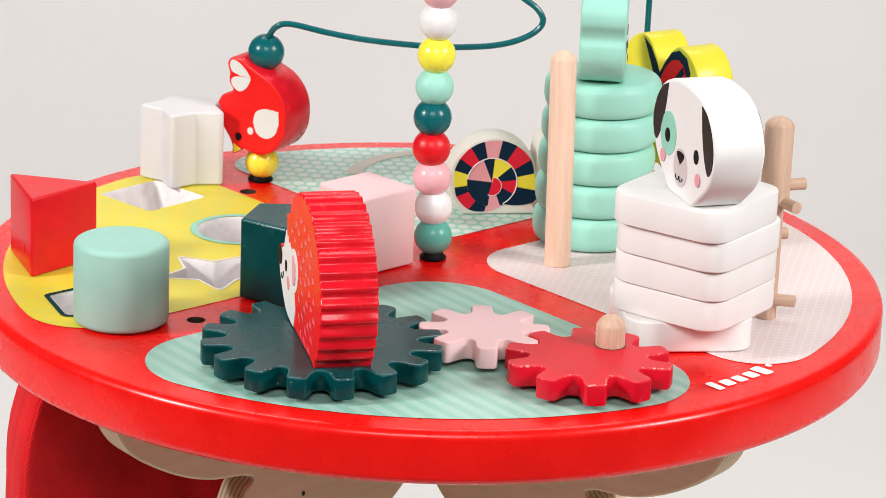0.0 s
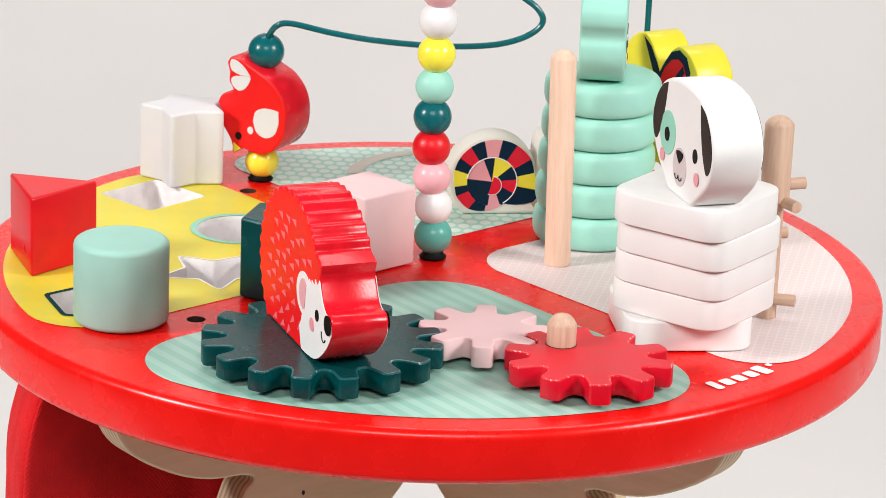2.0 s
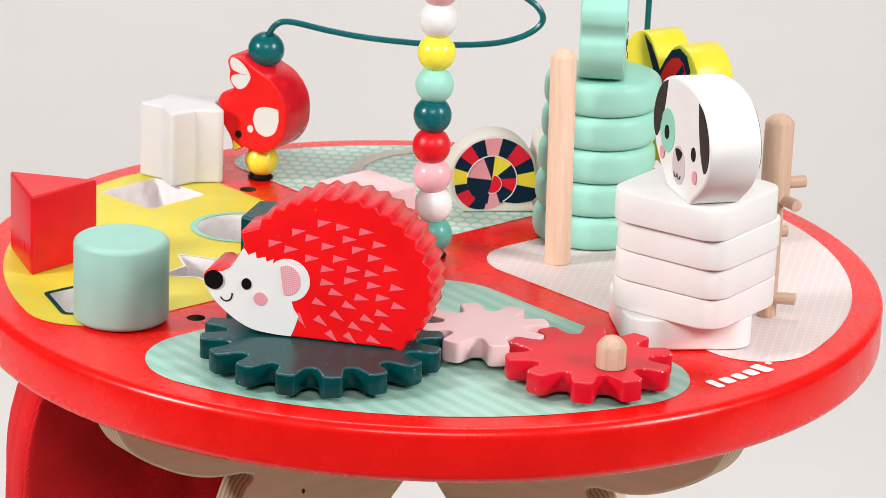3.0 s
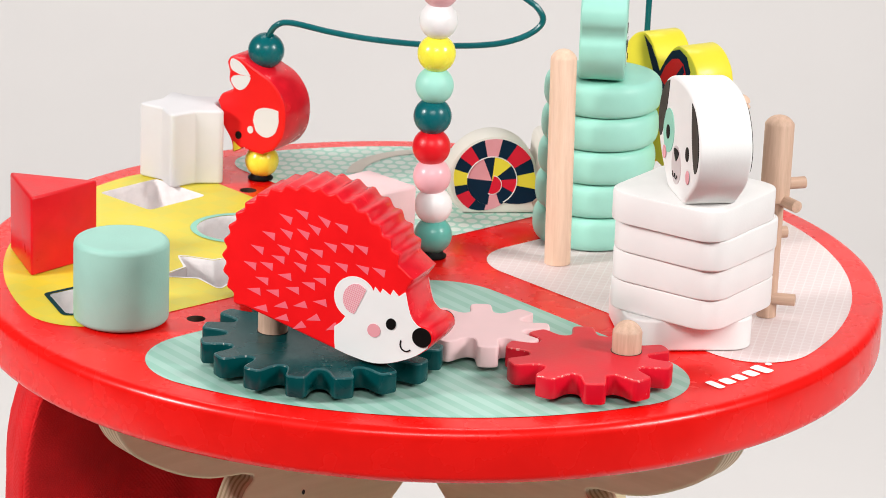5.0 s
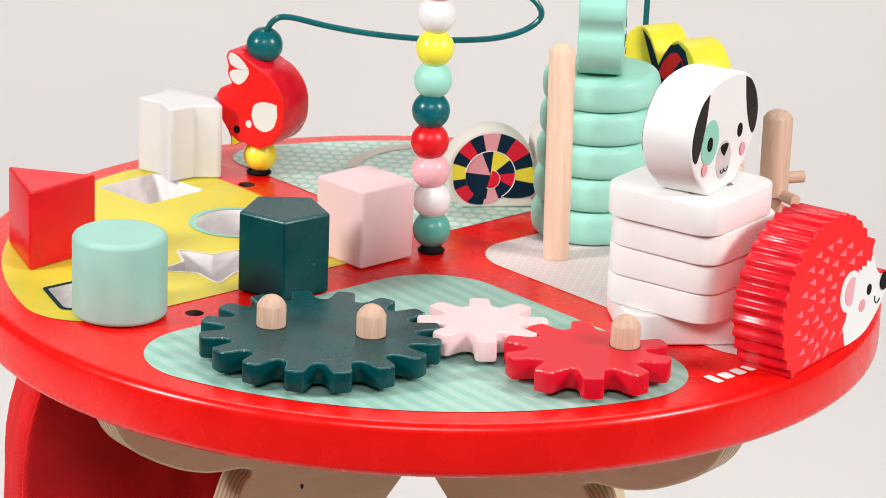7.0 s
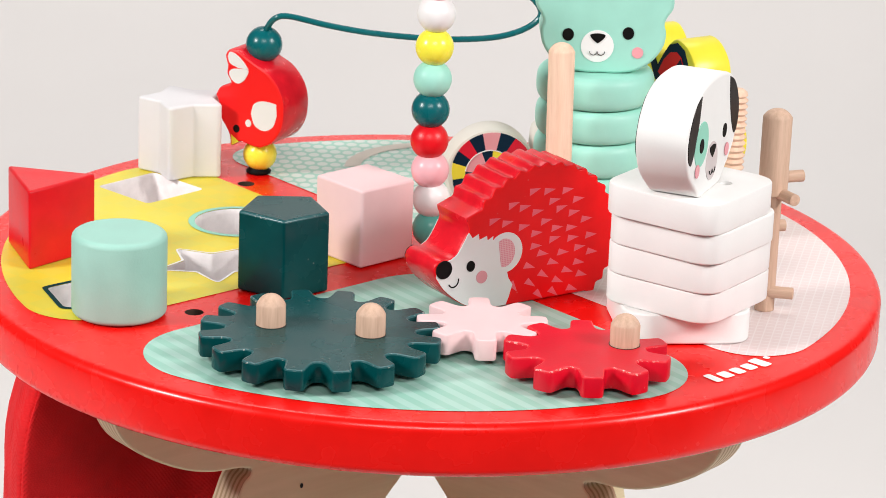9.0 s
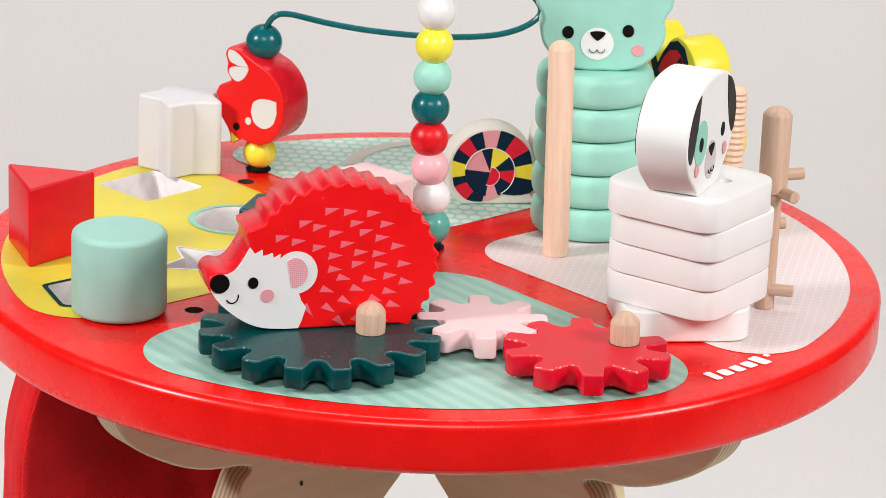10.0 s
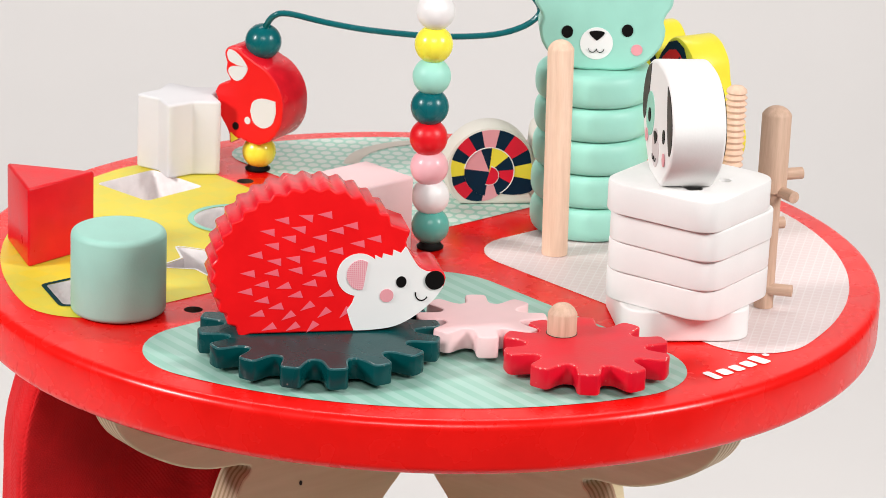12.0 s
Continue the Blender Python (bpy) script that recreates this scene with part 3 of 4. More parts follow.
def build_gear(name, at, n, outer, inner, material, label, pegs):
    gear = thing(name, pose(*at, 0), label, "gear", "gears on the striped area")
    part("toothed_wheel", rubbed(slab(gear_outline(n, outer, inner), 0.0025, GEAR_TOP, 0.0008, 2)), (material, WORN[material]), gear)
    part("hub", lathe([(0, 0.0003), (0.008, 0.0003), (0.008, 0.0027), (0, 0.0027)], 20), material, gear)
    for x, y in pegs:
        peg = part("peg", dowel(0.0063, 0.0136, 0.75), BROWN_BEECH, gear, "natural beech peg with a domed top")
        peg.matrix_local = pose(x, y, GEAR_TOP)
        # A thin dark ring on the wheel draws the shade of the peg's gap.
        rim = part("peg_socket", lathe([(0.0064, 0), (0.0067, 0), (0.0067, 0.0002), (0.0064, 0.0002)], 28), SHADE_WOOD, gear, "dark gap round the peg")
        rim.matrix_local = pose(x, y, GEAR_TOP)
    return gear


gear_big = build_gear("big_gear", BIG_AT, 16, 0.0518, 0.0405, TEAL, "large dark teal wooden gear with two bare pegs", [(-0.0216, 0), (0.0216, 0)])
gear_pink = build_gear("small_gear", PINK_AT, 8, 0.0283, 0.0178, PINK, "small pale pink wooden gear between two others", [])
gear_red = build_gear("medium_gear", RED_AT, 10, 0.0357, 0.0250, RED_GEAR, "red wooden gear with one bare peg", [(0.0170, 0)])


# ---- the hedgehog ----
HOG_W = 0.0121


def hog_outline():
    out = []
    bumps = 19
    for k in range(bumps * 8 + 1):
        u = k / (bumps * 8)
        a = radians(227 - 194 * u)
        w = 1 + 0.022 * math.sin(2 * math.pi * bumps * u) + 0.003 * math.sin(4 * math.pi * bumps * u)
        out.append((-0.0148 + 0.0415 * w * math.cos(a), 0.0262 + 0.0372 * w * math.sin(a)))
    out += [(0.0245, 0.0447), (0.0265, 0.0440), (0.0262, 0.0420), (0.0254, 0.0404), (0.0250, 0.0386)]
    out += [(v.x, v.y) for v in spline([(0.0256, 0.0365), (0.0278, 0.0325), (0.0308, 0.0281), (0.0345, 0.0262)], 4)]
    out += [(0.0379 + 0.0046 * math.cos(radians(a)), 0.0222 + 0.0046 * math.sin(radians(a))) for a in (95, 65, 35, 5, -25)]
    out += [(v.x, v.y) for v in spline([(0.0412, 0.0178), (0.0378, 0.0132), (0.0322, 0.0080), (0.0258, 0.0036), (0.0190, 0.0011), (0.0095, 0.0)], 4)]
    out += [(0.0, 0.0), (-0.020, 0.0), (-0.040, 0.0)]
    return out[::-1]


def hog_face():
    ear = [(0.0052 + 0.0094 * math.cos(radians(a)), 0.0252 + 0.0094 * math.sin(radians(a))) for a in range(260, 40, -12)]
    hair = [(0.0118, 0.0338), (0.0148, 0.0322), (0.0152, 0.0344), (0.0192, 0.0332), (0.0196, 0.0360), (0.0228, 0.0344), (0.0247, 0.0372)]
    front = [(v.x, v.y) for v in spline([(0.0254, 0.0365), (0.0276, 0.0325), (0.0306, 0.0281), (0.0340, 0.0260)], 3)]
    chin = [(v.x, v.y) for v in spline([(0.0412, 0.0186), (0.0376, 0.0134), (0.0320, 0.0082), (0.0256, 0.0039), (0.0188, 0.0014), (0.0095, 0.0005)], 3)]
    return ear + hair + front + [(0.0375, 0.0255), (0.0410, 0.0225)] + chin + [(0.0036, 0.0005), (0.0022, 0.0038), (0.0004, 0.0096), (0.0026, 0.0128)]


def spine_mesh():
    bm = bmesh.new()
    bm.faces.new([bm.verts.new((x, 0, z)) for x, z in ((0.0040, 0.0000), (-0.0024, 0.0019), (-0.0019, -0.0015))])
    ob = link_mesh("spine_mark", bm, ROSE_PRINT)
    mesh = ob.data
    bpy.data.objects.remove(ob)
    return mesh


SPINE = spine_mesh()


# the printed spines' places on the flank, in millimetres
SPINES = [(12, 41), (2, 47), (5, 39), (-4, 45), (-9, 52), (-11, 42), (-17, 51), (-20, 46), (-24, 42), (-27, 50), (-33, 45), (-4, 36), (-11, 32), (-16, 37), (-11, 26), (-22, 33), (-21, 28), (-30, 32), (-31, 39),
          (-38, 35), (-31, 27), (-41, 27), (-15, 22), (-8, 17), (-21, 17), (-26, 21), (-35, 22), (-42, 19), (0, 9), (-16, 12), (-9, 9), (-24, 8), (-29, 12), (-35, 15), (-37, 9), (-14, 3), (-22, 3), (-32, 3)]


def build_hedgehog():
    hog = thing("hedgehog_toy", pose(0, 0, 0), "red wooden toy hedgehog with ridged back and white face", "toy hedgehog")
    part("body", two_finishes(slab(hog_outline(), -HOG_W, HOG_W, 0.0008, 2, upright=True)), (RED_TOY, RED_EDGE), hog, "thick red wooden body with a scalloped edge", smooth=50)
    rng = random.Random(4)
    for side in (-1, 1):
        y = -HOG_W - 0.0002

        def put(name, bm, material, label="", lift=0.0):
            ob = part(name, bm, material, hog, label)
            ob.matrix_local = Matrix.Diagonal((1, -side, 1, 1)) @ pose(0, y - lift, 0)
            return ob
        put("face_patch", decal(hog_face()), WHITE_PRINT, "white printed face with spiky fringe", 0.0)
        put("ear_patch", decal([(0.0056 + 0.0056 * math.cos(radians(a)), 0.0252 + 0.0066 * math.sin(radians(a))) for a in range(55, 292, 12)] + [(0.0072, 0.0200)]), HATCHED, "pink hatched inner ear", 0.0003)
        put("eye", decal(disc(0.0233, 0.0216, 0.0022, 0.0025)), BLACK, "round black eye", 0.0003)
        put("cheek", decal(disc(0.0172, 0.0157, 0.0029)), PINK_PRINT, "pink cheek", 0.0003)
        put("nose", decal(disc(0.0376, 0.0221, 0.0042)), BLACK, "black nose", 0.0006)
        smile = [Vector((0.0322 + 0.0027 * math.cos(a), 0, 0.0163 + 0.0032 * math.sin(a))) for a in [radians(x) for x in range(170, 331, 16)]]
        put("mouth", tube(smile, 0.00032, 6), BLACK, "thin black smile", 0.0001)
        for x, z in SPINES:
            tilt = 0.35 * (z - 29) if z > 29 else 1.5 * (z - 29) * (0.75 + 0.030 * (x + 28))
            ob = new("spine_mark", SPINE)
            ob.parent = hog
            ob.matrix_local = Matrix.Diagonal((1, -side, 1, 1)) @ pose(x / 1000, y + 0.00012, z / 1000, 0, 180 + tilt + rng.uniform(-7, 7), 0)
    return hog


hedgehog = build_hedgehog()


# ---- sorting blocks ----
def block(name, outline, h, m, material, label, edge=0.0013):
    ob = link_mesh(name, rubbed(slab(outline, 0, h, edge, 4)) if material is TEAL else slab(outline, 0, h, edge, 4), (material, TEAL_WORN) if material is TEAL else material)
    ob.matrix_world = m
    return tagged(ob, label, "toy block", "shape sorting blocks")


TOP = 0.0005
block("triangle_block", rounded([(-0.1950, 0.0010), (-0.1798, -0.0393), (-0.1526, -0.0075)], 0.0016, 3), 0.0372, pose(0, 0, TOP), RED_BLOCK, "red triangular wooden sorting block on the yellow print")
block("cylinder_block", disc(0, 0, 0.0208, steps=64), 0.0372, pose(-0.1335, -0.0912, TOP), MINT_BLOCK, "mint green cylindrical wooden sorting block", 0.0026)
block("pentagon_block", rounded(ngon(-0.0644, -0.0470, 0.0213, 5, -87), 0.0014, 3), 0.0372, pose(0, 0, TOP), TEAL, "dark teal pentagonal wooden sorting block with worn edges")
block("cube_block", rounded([(-0.0302, -0.0197), (-0.0064, 0.0024), (-0.0296, 0.0262), (-0.0526, 0.0042)], 0.0020, 3), 0.0372, pose(0, 0, TOP), PINK, "pale pink wooden cube block")
block("star_block", rounded(star(-0.1240, 0.1275, 0.0240, 0.0150, 257), 0.0026, 4), 0.0378, pose(0, 0, TOP), CREAM, "cream star-shaped wooden sorting block")


# ---- bead wires ----
def bead(m, material, label, r=0.0089):
    ob = link_mesh("bead", ball(r), material)
    ob.matrix_world = m
    return tagged(ob, label, "bead", "wooden beads")


def washer(x, y):
    ob = link_mesh("washer", lathe([(0.0018, 0), (0.0062, 0), (0.0064, 0.0008), (0.0052, 0.0018), (0.0046, 0.0030), (0.0018, 0.0032)], 28), BLACK)
    ob.matrix_world = pose(x, y, TOP)
    return tagged(ob, "black plastic washer at the foot of a wire", "washer")


wire_maze = tagged(new("bead_wire"), "bent dark teal coated wire rising from the tabletop", "wire")
string_path = spline([(0.0022, 0.0125, 0.0), (0.0018, 0.0125, 0.0094), (-0.0006, 0.0125, 0.05), (-0.0003, 0.0125, 0.085), (0.0004, 0.0125, 0.12), (0.002, 0.014, 0.17), (0.03, 0.03, 0.20), (0.08, 0.08, 0.205), (0.105, 0.118, 0.17), (0.1036, 0.12, 0.11), (0.1033, 0.12, 0.05), (0.103, 0.12, 0.0)], 12)
part("upright_wire", tube(string_path, 0.0015, 10), TEAL_GLOSS, wire_maze)
loop_path = spline([(-0.0862, 0.128, 0.0), (-0.0858, 0.128, 0.03), (-0.0848, 0.128, 0.066), (-0.0836, 0.125, 0.0745), (-0.0795, 0.121, 0.0815), (-0.0722, 0.12, 0.0834), (-0.0535, 0.12, 0.0797), (-0.0338, 0.12, 0.0768), (-0.0099, 0.12, 0.0751), (0.0111, 0.12, 0.0750), (0.0307, 0.12, 0.0770), (0.0445, 0.12, 0.0818), (0.0516, 0.12, 0.0885), (0.0490, 0.12, 0.0955), (0.0390, 0.12, 0.1030), (0.01, 0.12, 0.125), (-0.03, 0.10, 0.15), (-0.01, 0.06, 0.185), (0.03, 0.03, 0.20)], 12)
part("loop_wire", tube(loop_path, 0.00155, 10), TEAL_GLOSS, wire_maze)
washer(0.0018, 0.0125)
washer(-0.0862, 0.128)
for x, z, mat, label in ((0.0016, 0.0112, SAGE, "muted green round wooden bead at the foot of the wire"), (0.0012, 0.0256, WHITE_BEAD, "white round wooden bead"), (0.0001, 0.0398, PINK_BEAD, "pink round wooden bead"),
                         (-0.0007, 0.0540, RED_BLOCK, "red round wooden bead"), (-0.0007, 0.0688, TEAL_GLOSS, "dark teal round wooden bead"), (-0.0003, 0.0834, MINT, "mint green round wooden bead"),
                         (0.0001, 0.0986, YELLOW_GLOSS, "yellow round wooden bead"), (0.0004, 0.1142, WHITE_BEAD, "white round wooden bead"), (0.0007, 0.1290, PINK_BEAD, "pink round wooden bead")):
    bead(pose(x, 0.0125, z, 0, 4, 0), mat, label)
bead(pose(-0.0856, 0.128, 0.0100), YELLOW_GLOSS, "yellow round wooden bead under the bird", 0.0085)
bead(pose(-0.0846, 0.128, 0.0668, 10, 12, 0), TEAL_GLOSS, "dark teal round wooden bead above the bird", 0.0091)


def build_bird():
    bird = thing("bird_toy", pose(-0.0908, 0.1175, 0.0360, 0, 0, -29), "red wooden bird threaded on the wire, with white markings", "toy bird")
    smooth = lambda pts, per=4: [(v.x * 1.08, v.y * 1.03) for v in spline(pts, per)]
    outline = smooth([(0.0062, -0.0187), (0.0125, -0.0150), (0.0172, -0.0080), (0.0186, 0.0), (0.0178, 0.0080), (0.0145, 0.0145), (0.0095, 0.0195), (0.0040, 0.0222), (-0.0022, 0.0254), (-0.0068, 0.0280), (-0.0114, 0.0277), (-0.0136, 0.0247), (-0.0127, 0.0206)])
    outline += smooth([(-0.0124, 0.0200), (-0.0126, 0.0154), (-0.0104, 0.0114), (-0.0130, 0.0100), (-0.0167, 0.0078), (-0.0186, 0.0042)])
    outline += smooth([(-0.0172, 0.0010), (-0.0160, -0.0064), (-0.0122, -0.0124), (-0.0106, -0.0160), (-0.0100, -0.0202), (-0.0072, -0.0188), (-0.0046, -0.0172), (0.0008, -0.0184), (0.0055, -0.0188)])
    part("body", two_finishes(slab(outline, -0.0238, 0.0, 0.0012, 2, upright=True)), (RED_PRINT, RED_EDGE), bird, "thick red wooden body")

    def put(name, outline, material, label, lift=0.0):
        ob = part(name, decal(outline), material, bird, label)
        ob.matrix_local = pose(0, -0.0003 - lift, 0)
    put("wing_mark", smooth([(0.0012, -0.0019), (0.0024, 0.0026), (0.0060, 0.0048), (0.0105, 0.0052), (0.0146, 0.0047)]) + smooth([(0.0150, -0.0010), (0.0130, -0.0068), (0.0082, -0.0096), (0.0032, -0.0076), (0.0012, -0.0024)]), DIMMED_WHITE, "white wing print")
    put("tail_mark", smooth([(-0.0120, 0.0243), (-0.0108, 0.0267), (-0.0070, 0.0257), (-0.0034, 0.0228), (-0.0008, 0.0195)]) + smooth([(-0.0062, 0.0194), (-0.0106, 0.0210), (-0.0119, 0.0237)]), DIMMED_WHITE, "white heart-shaped tail print, upper lobe")
    put("tail_mark", smooth([(-0.0062, 0.0190), (-0.0008, 0.0190), (-0.0028, 0.0140), (-0.0064, 0.0116), (-0.0096, 0.0131), (-0.0112, 0.0160), (-0.0098, 0.0182), (-0.0066, 0.0190)]), DIMMED_WHITE, "white heart-shaped tail print, lower lobe")
    put("dot", disc(-0.0003, -0.0074, 0.0017, 0.0019), DIMMED_WHITE, "white dot")
    put("eye", disc(-0.0073, -0.0114, 0.0018, 0.0020), BLACK, "black eye")
    put("beak", [(-0.0101, -0.0150), (-0.0056, -0.0178), (-0.0096, -0.0202)], YELLOW, "yellow beak", 0.0002)


build_bird()


# ---- snail ----
def build_snail():
    snail = thing("snail_toy", pose(0.0292, 0.0950, TOP, 0, 0, 8), "cream wooden snail with a colourful spiral shell", "toy snail")
    cx, cz = -0.0014, 0.0166
    swell = [(-62, 0.0125), (-48, 0.0157), (-36, 0.0198), (-22, 0.0250), (-11, 0.0228), (12, 0.0211), (31, 0.0220), (57, 0.0218), (78, 0.0215), (102, 0.0210), (122, 0.0206), (143, 0.0200), (162, 0.0195), (188, 0.0185), (203, 0.0188), (231, 0.0178), (258, 0.0152), (292, 0.0130), (309, 0.0124)]
    reach = lambda a: float(np.interp(a, [p[0] for p in swell], [p[1] for p in swell]))
    at = lambda r, a: (cx + r * math.cos(radians(a)), cz + r * math.sin(radians(a)))
    shell = [at(max(reach(a), 0.0205) + 0.0014, a) for a in range(-28, 218, 6)]
    part("body", slab(shell + [(-0.0150, 0.0), (0.0210, 0.0)], -0.0060, 0.0115, 0.0015, 2, upright=True), IVORY, snail, "thick cream wooden body")
    foot = spline([(-0.012, 0.0005), (0.020, 0.0005), (0.027, 0.006), (0.0265, 0.020), (0.0290, 0.032), (0.0270, 0.0385), (0.0215, 0.0365), (0.0200, 0.024), (0.016, 0.010), (0.0, 0.008)], 4)
    part("head", slab([(v.x, v.y) for v in foot], -0.0105, 0.0105, 0.0015, 2, upright=True), IVORY, snail, "cream neck and rounded head")
    names = {NAVY: "navy printed segment", CRIMSON_PRINT: "red printed segment", PINK_PRINT: "pink printed segment", YELLOW: "yellow printed segment"}

    def wedge(inner, outer, a0, a1, material, lift=0.0):
        span = [a0 + (a1 - a0) * k / 6 for k in range(7)]
        outline = [at(outer(a), a) for a in span] + ([at(inner, a) for a in reversed(span)] if inner else [at(0, 0)])
        ob = part("shell_segment", decal(outline), material, snail, names[material])
        ob.matrix_local = pose(0, -0.0118 - lift, 0)
    turns = [(-60, NAVY), (-11, YELLOW), (12, NAVY), (31, CRIMSON_PRINT), (57, NAVY), (78, PINK_PRINT), (102, NAVY), (122, CRIMSON_PRINT), (143, NAVY), (162, YELLOW), (188, NAVY), (203, CRIMSON_PRINT), (231, NAVY), (258, PINK_PRINT), (292, NAVY), (306, NAVY)]
    for (a0, mat), (a1, _) in zip(turns, turns[1:]):
        wedge(0.0123, reach, a0, a1, mat)
    turns = [(-70, NAVY), (-29, CRIMSON_PRINT), (5, NAVY), (40, YELLOW), (85, NAVY), (112, PINK_PRINT), (173, NAVY), (262, PINK_PRINT), (290, NAVY)]
    for (a0, mat), (a1, _) in zip(turns, turns[1:]):
        wedge(0, lambda a: 0.0123, a0, a1, mat)
    core = part("shell_segment", decal(disc(cx + 0.0002, cz - 0.0020, 0.0045, steps=16, start=-112, stop=82)), CRIMSON_PRINT, snail, names[CRIMSON_PRINT])
    core.matrix_local = pose(0, -0.0121, 0)
    for r, a0, a1 in ((0.0123, -62, 175), (0.0047, -112, 82)):
        drop = 0.0020 if r < 0.01 else 0.0
        arc = [Vector((at(r, a)[0], -0.0119, at(r, a)[1] - drop)) for a in range(a0, a1, 6)]
        part("shell_line", tube(arc, 0.00025, 6), WHITE_PRINT, snail, "thin pale line round the spiral")


build_snail()


# ---- ring stack with the bear ----
def ring_disc(m):
    r, h, e = 0.0280, 0.0163, 0.0050
    prof = [(0.005, 0.0002)]
    for a in [radians(x) for x in range(0, 181, 10)]:
        c = math.cos(a)
        prof.append((r - e + e * math.sin(a) ** 0.7 if math.sin(a) > 0.01 else r - e, h / 2 - (h / 2 - 0.0002) * math.copysign(abs(c) ** 0.8, c)))
    prof += [(0.005, h - 0.0002), (0.005, 0.0002)]
    ob = link_mesh("stacking_ring", lathe(prof, 56), MINT, smooth=50)
    ob.matrix_world = m
    return tagged(ob, "mint green rounded wooden stacking ring", "stacking ring", "rings of the bear stack")


RING_AT = [(0.0770, 0.0532), (0.0775, 0.0532), (0.0782, 0.0532), (0.0790, 0.0532), (0.0796, 0.0532)]
rings = [ring_disc(pose(x, y, TOP + 0.0163 * k)) for k, (x, y) in enumerate(RING_AT)]


def build_bear():
    bear = thing("bear_head", pose(0.0785, 0.0502, TOP + 0.0815), "mint green wooden bear head on top of the stacked rings", "toy bear")
    half = [(0.0, 0.0), (0.008, 0.0), (0.0165, 0.0016), (0.0235, 0.0062), (0.0282, 0.0130), (0.0294, 0.0195), (0.0284, 0.0240), (0.0296, 0.0275), (0.0322, 0.0320), (0.0318, 0.0380), (0.0275, 0.0425), (0.0220, 0.0425), (0.0175, 0.0412), (0.009, 0.0440), (0.0, 0.0446)]
    right = [(v.x, v.y) for v in spline(half, 5)]
    outline = right + [(-x, z) for x, z in reversed(right[1:-1])]
    part("head", slab(outline, -0.0108, 0.0108, 0.0014, 3, upright=True), MINT, bear, "thick mint wooden head with round ears", smooth=50)
    y = -0.0111

    def put(name, outline, material, label, lift=0.0):
        ob = part(name, decal(outline), material, bear, label)
        ob.matrix_local = pose(0, y - lift, 0)
    put("muzzle", disc(-0.0026, 0.0130, 0.0077, steps=36), WHITE_PRINT, "round white muzzle")
    put("nose", [(v.x - 0.0006, v.y + 0.0016) for v in spline([(-0.0020, 0.0128), (0.0005, 0.0148), (0.0016, 0.0168), (-0.0004, 0.0175), (-0.0020, 0.0176), (-0.0036, 0.0175), (-0.0056, 0.0168), (-0.0045, 0.0148), (-0.0020, 0.0128)], 3)][:-1], BLACK, "black nose", 0.0003)
    for x, z in ((-0.0165, 0.0182), (0.0116, 0.0196)):
        put("eye", disc(x, z, 0.0027, 0.0030), BLACK, "round black eye")
    put("cheek", disc(0.0164, 0.0104, 0.0027), PINK_PRINT, "pink cheek")
    for s in (-1, 1):
        mouth = [Vector((-0.0026 + s * 0.0018 + 0.0018 * math.cos(a), 0, 0.0106 + 0.0018 * math.sin(a))) for a in [radians(x) for x in range(180, 361, 20)]]
        ob = part("mouth", tube(mouth, 0.00018, 5), BLACK, bear, "thin black mouth line")
        ob.matrix_local = pose(0, y - 0.0004, 0)
    return bear


bear_head = build_bear()


# ---- slab stack with the dog ----
SLAB_H = 0.0139


def dog_slab(m, width=0.0285):
    ob = link_mesh("stacking_slab", slab(rounded([(-width, -width), (width, -width), (width, width), (-width, width)], 0.0125, 8), 0.0001, SLAB_H, 0.0010, 3), WHITE)
    ob.matrix_world = m
    return tagged(ob, "white rounded square wooden stacking slab", "stacking slab", "slabs of the dog stack")


SLABS = [(0.1115, -0.0775, 7), (0.1166, -0.0830, -36), (0.1166, -0.0845, -35), (0.1168, -0.0868, -36), (0.1148, -0.0895, -35)]
slabs = [dog_slab(pose(x, y, TOP + SLAB_H * k, 0, 0, turn)) for k, (x, y, turn) in enumerate(SLABS[:-1])]
SLAB_TOP = TOP + 5 * SLAB_H


def top_slab(m, width=0.0285, edge=0.0010):
    """The uppermost slab, with the slot and the round hole for the next piece cut into it."""
    outline = rounded([(-width, -width), (width, -width), (width, width), (-width, width)], 0.0125, 8)
    holes = [rounded([(-0.0055, -0.0072), (0.0010, -0.0118), (0.0095, -0.0168), (0.0135, -0.0122), (0.0045, 0.0015)], 0.0015, 4), disc(0.0134, 0.0068, 0.0028, steps=20)]
    bm = bmesh.new()
    last = face_with_holes(bm, grown(outline, -edge), holes, SLAB_H)
    floor_z = SLAB_H - 0.0050
    for hole, loop in zip(holes, last[1:]):
        deep = face_with_holes(bm, hole, [], floor_z)[0]
        for k in range(len(loop)):
            bm.faces.new((loop[k], loop[(k + 1) % len(loop)], deep[(k + 1) % len(loop)], deep[k]))
    ring = last[0]
    for inset, z in ((0.00029, SLAB_H - 0.00029), (0.0, SLAB_H - edge), (0.0, 0.0011), (0.00029, 0.0004)):
        nxt = [bm.verts.new((x, y, z)) for x, y in grown(outline, -inset)]
        for k in range(len(nxt)):
            bm.faces.new((ring[k], ring[(k + 1) % len(nxt)], nxt[(k + 1) % len(nxt)], nxt[k]))
        ring = nxt
    base = face_with_holes(bm, grown(outline, -edge), [], 0.0001)[0]
    for k in range(len(ring)):
        bm.faces.new((ring[k], ring[(k + 1) % len(ring)], base[(k + 1) % len(ring)], base[k]))
    ob = link_mesh("stacking_slab", bm, WHITE)
    ob.matrix_world = m
    return tagged(ob, "uppermost white wooden stacking slab with a slot and a round hole", "stacking slab", "slabs of the dog stack")


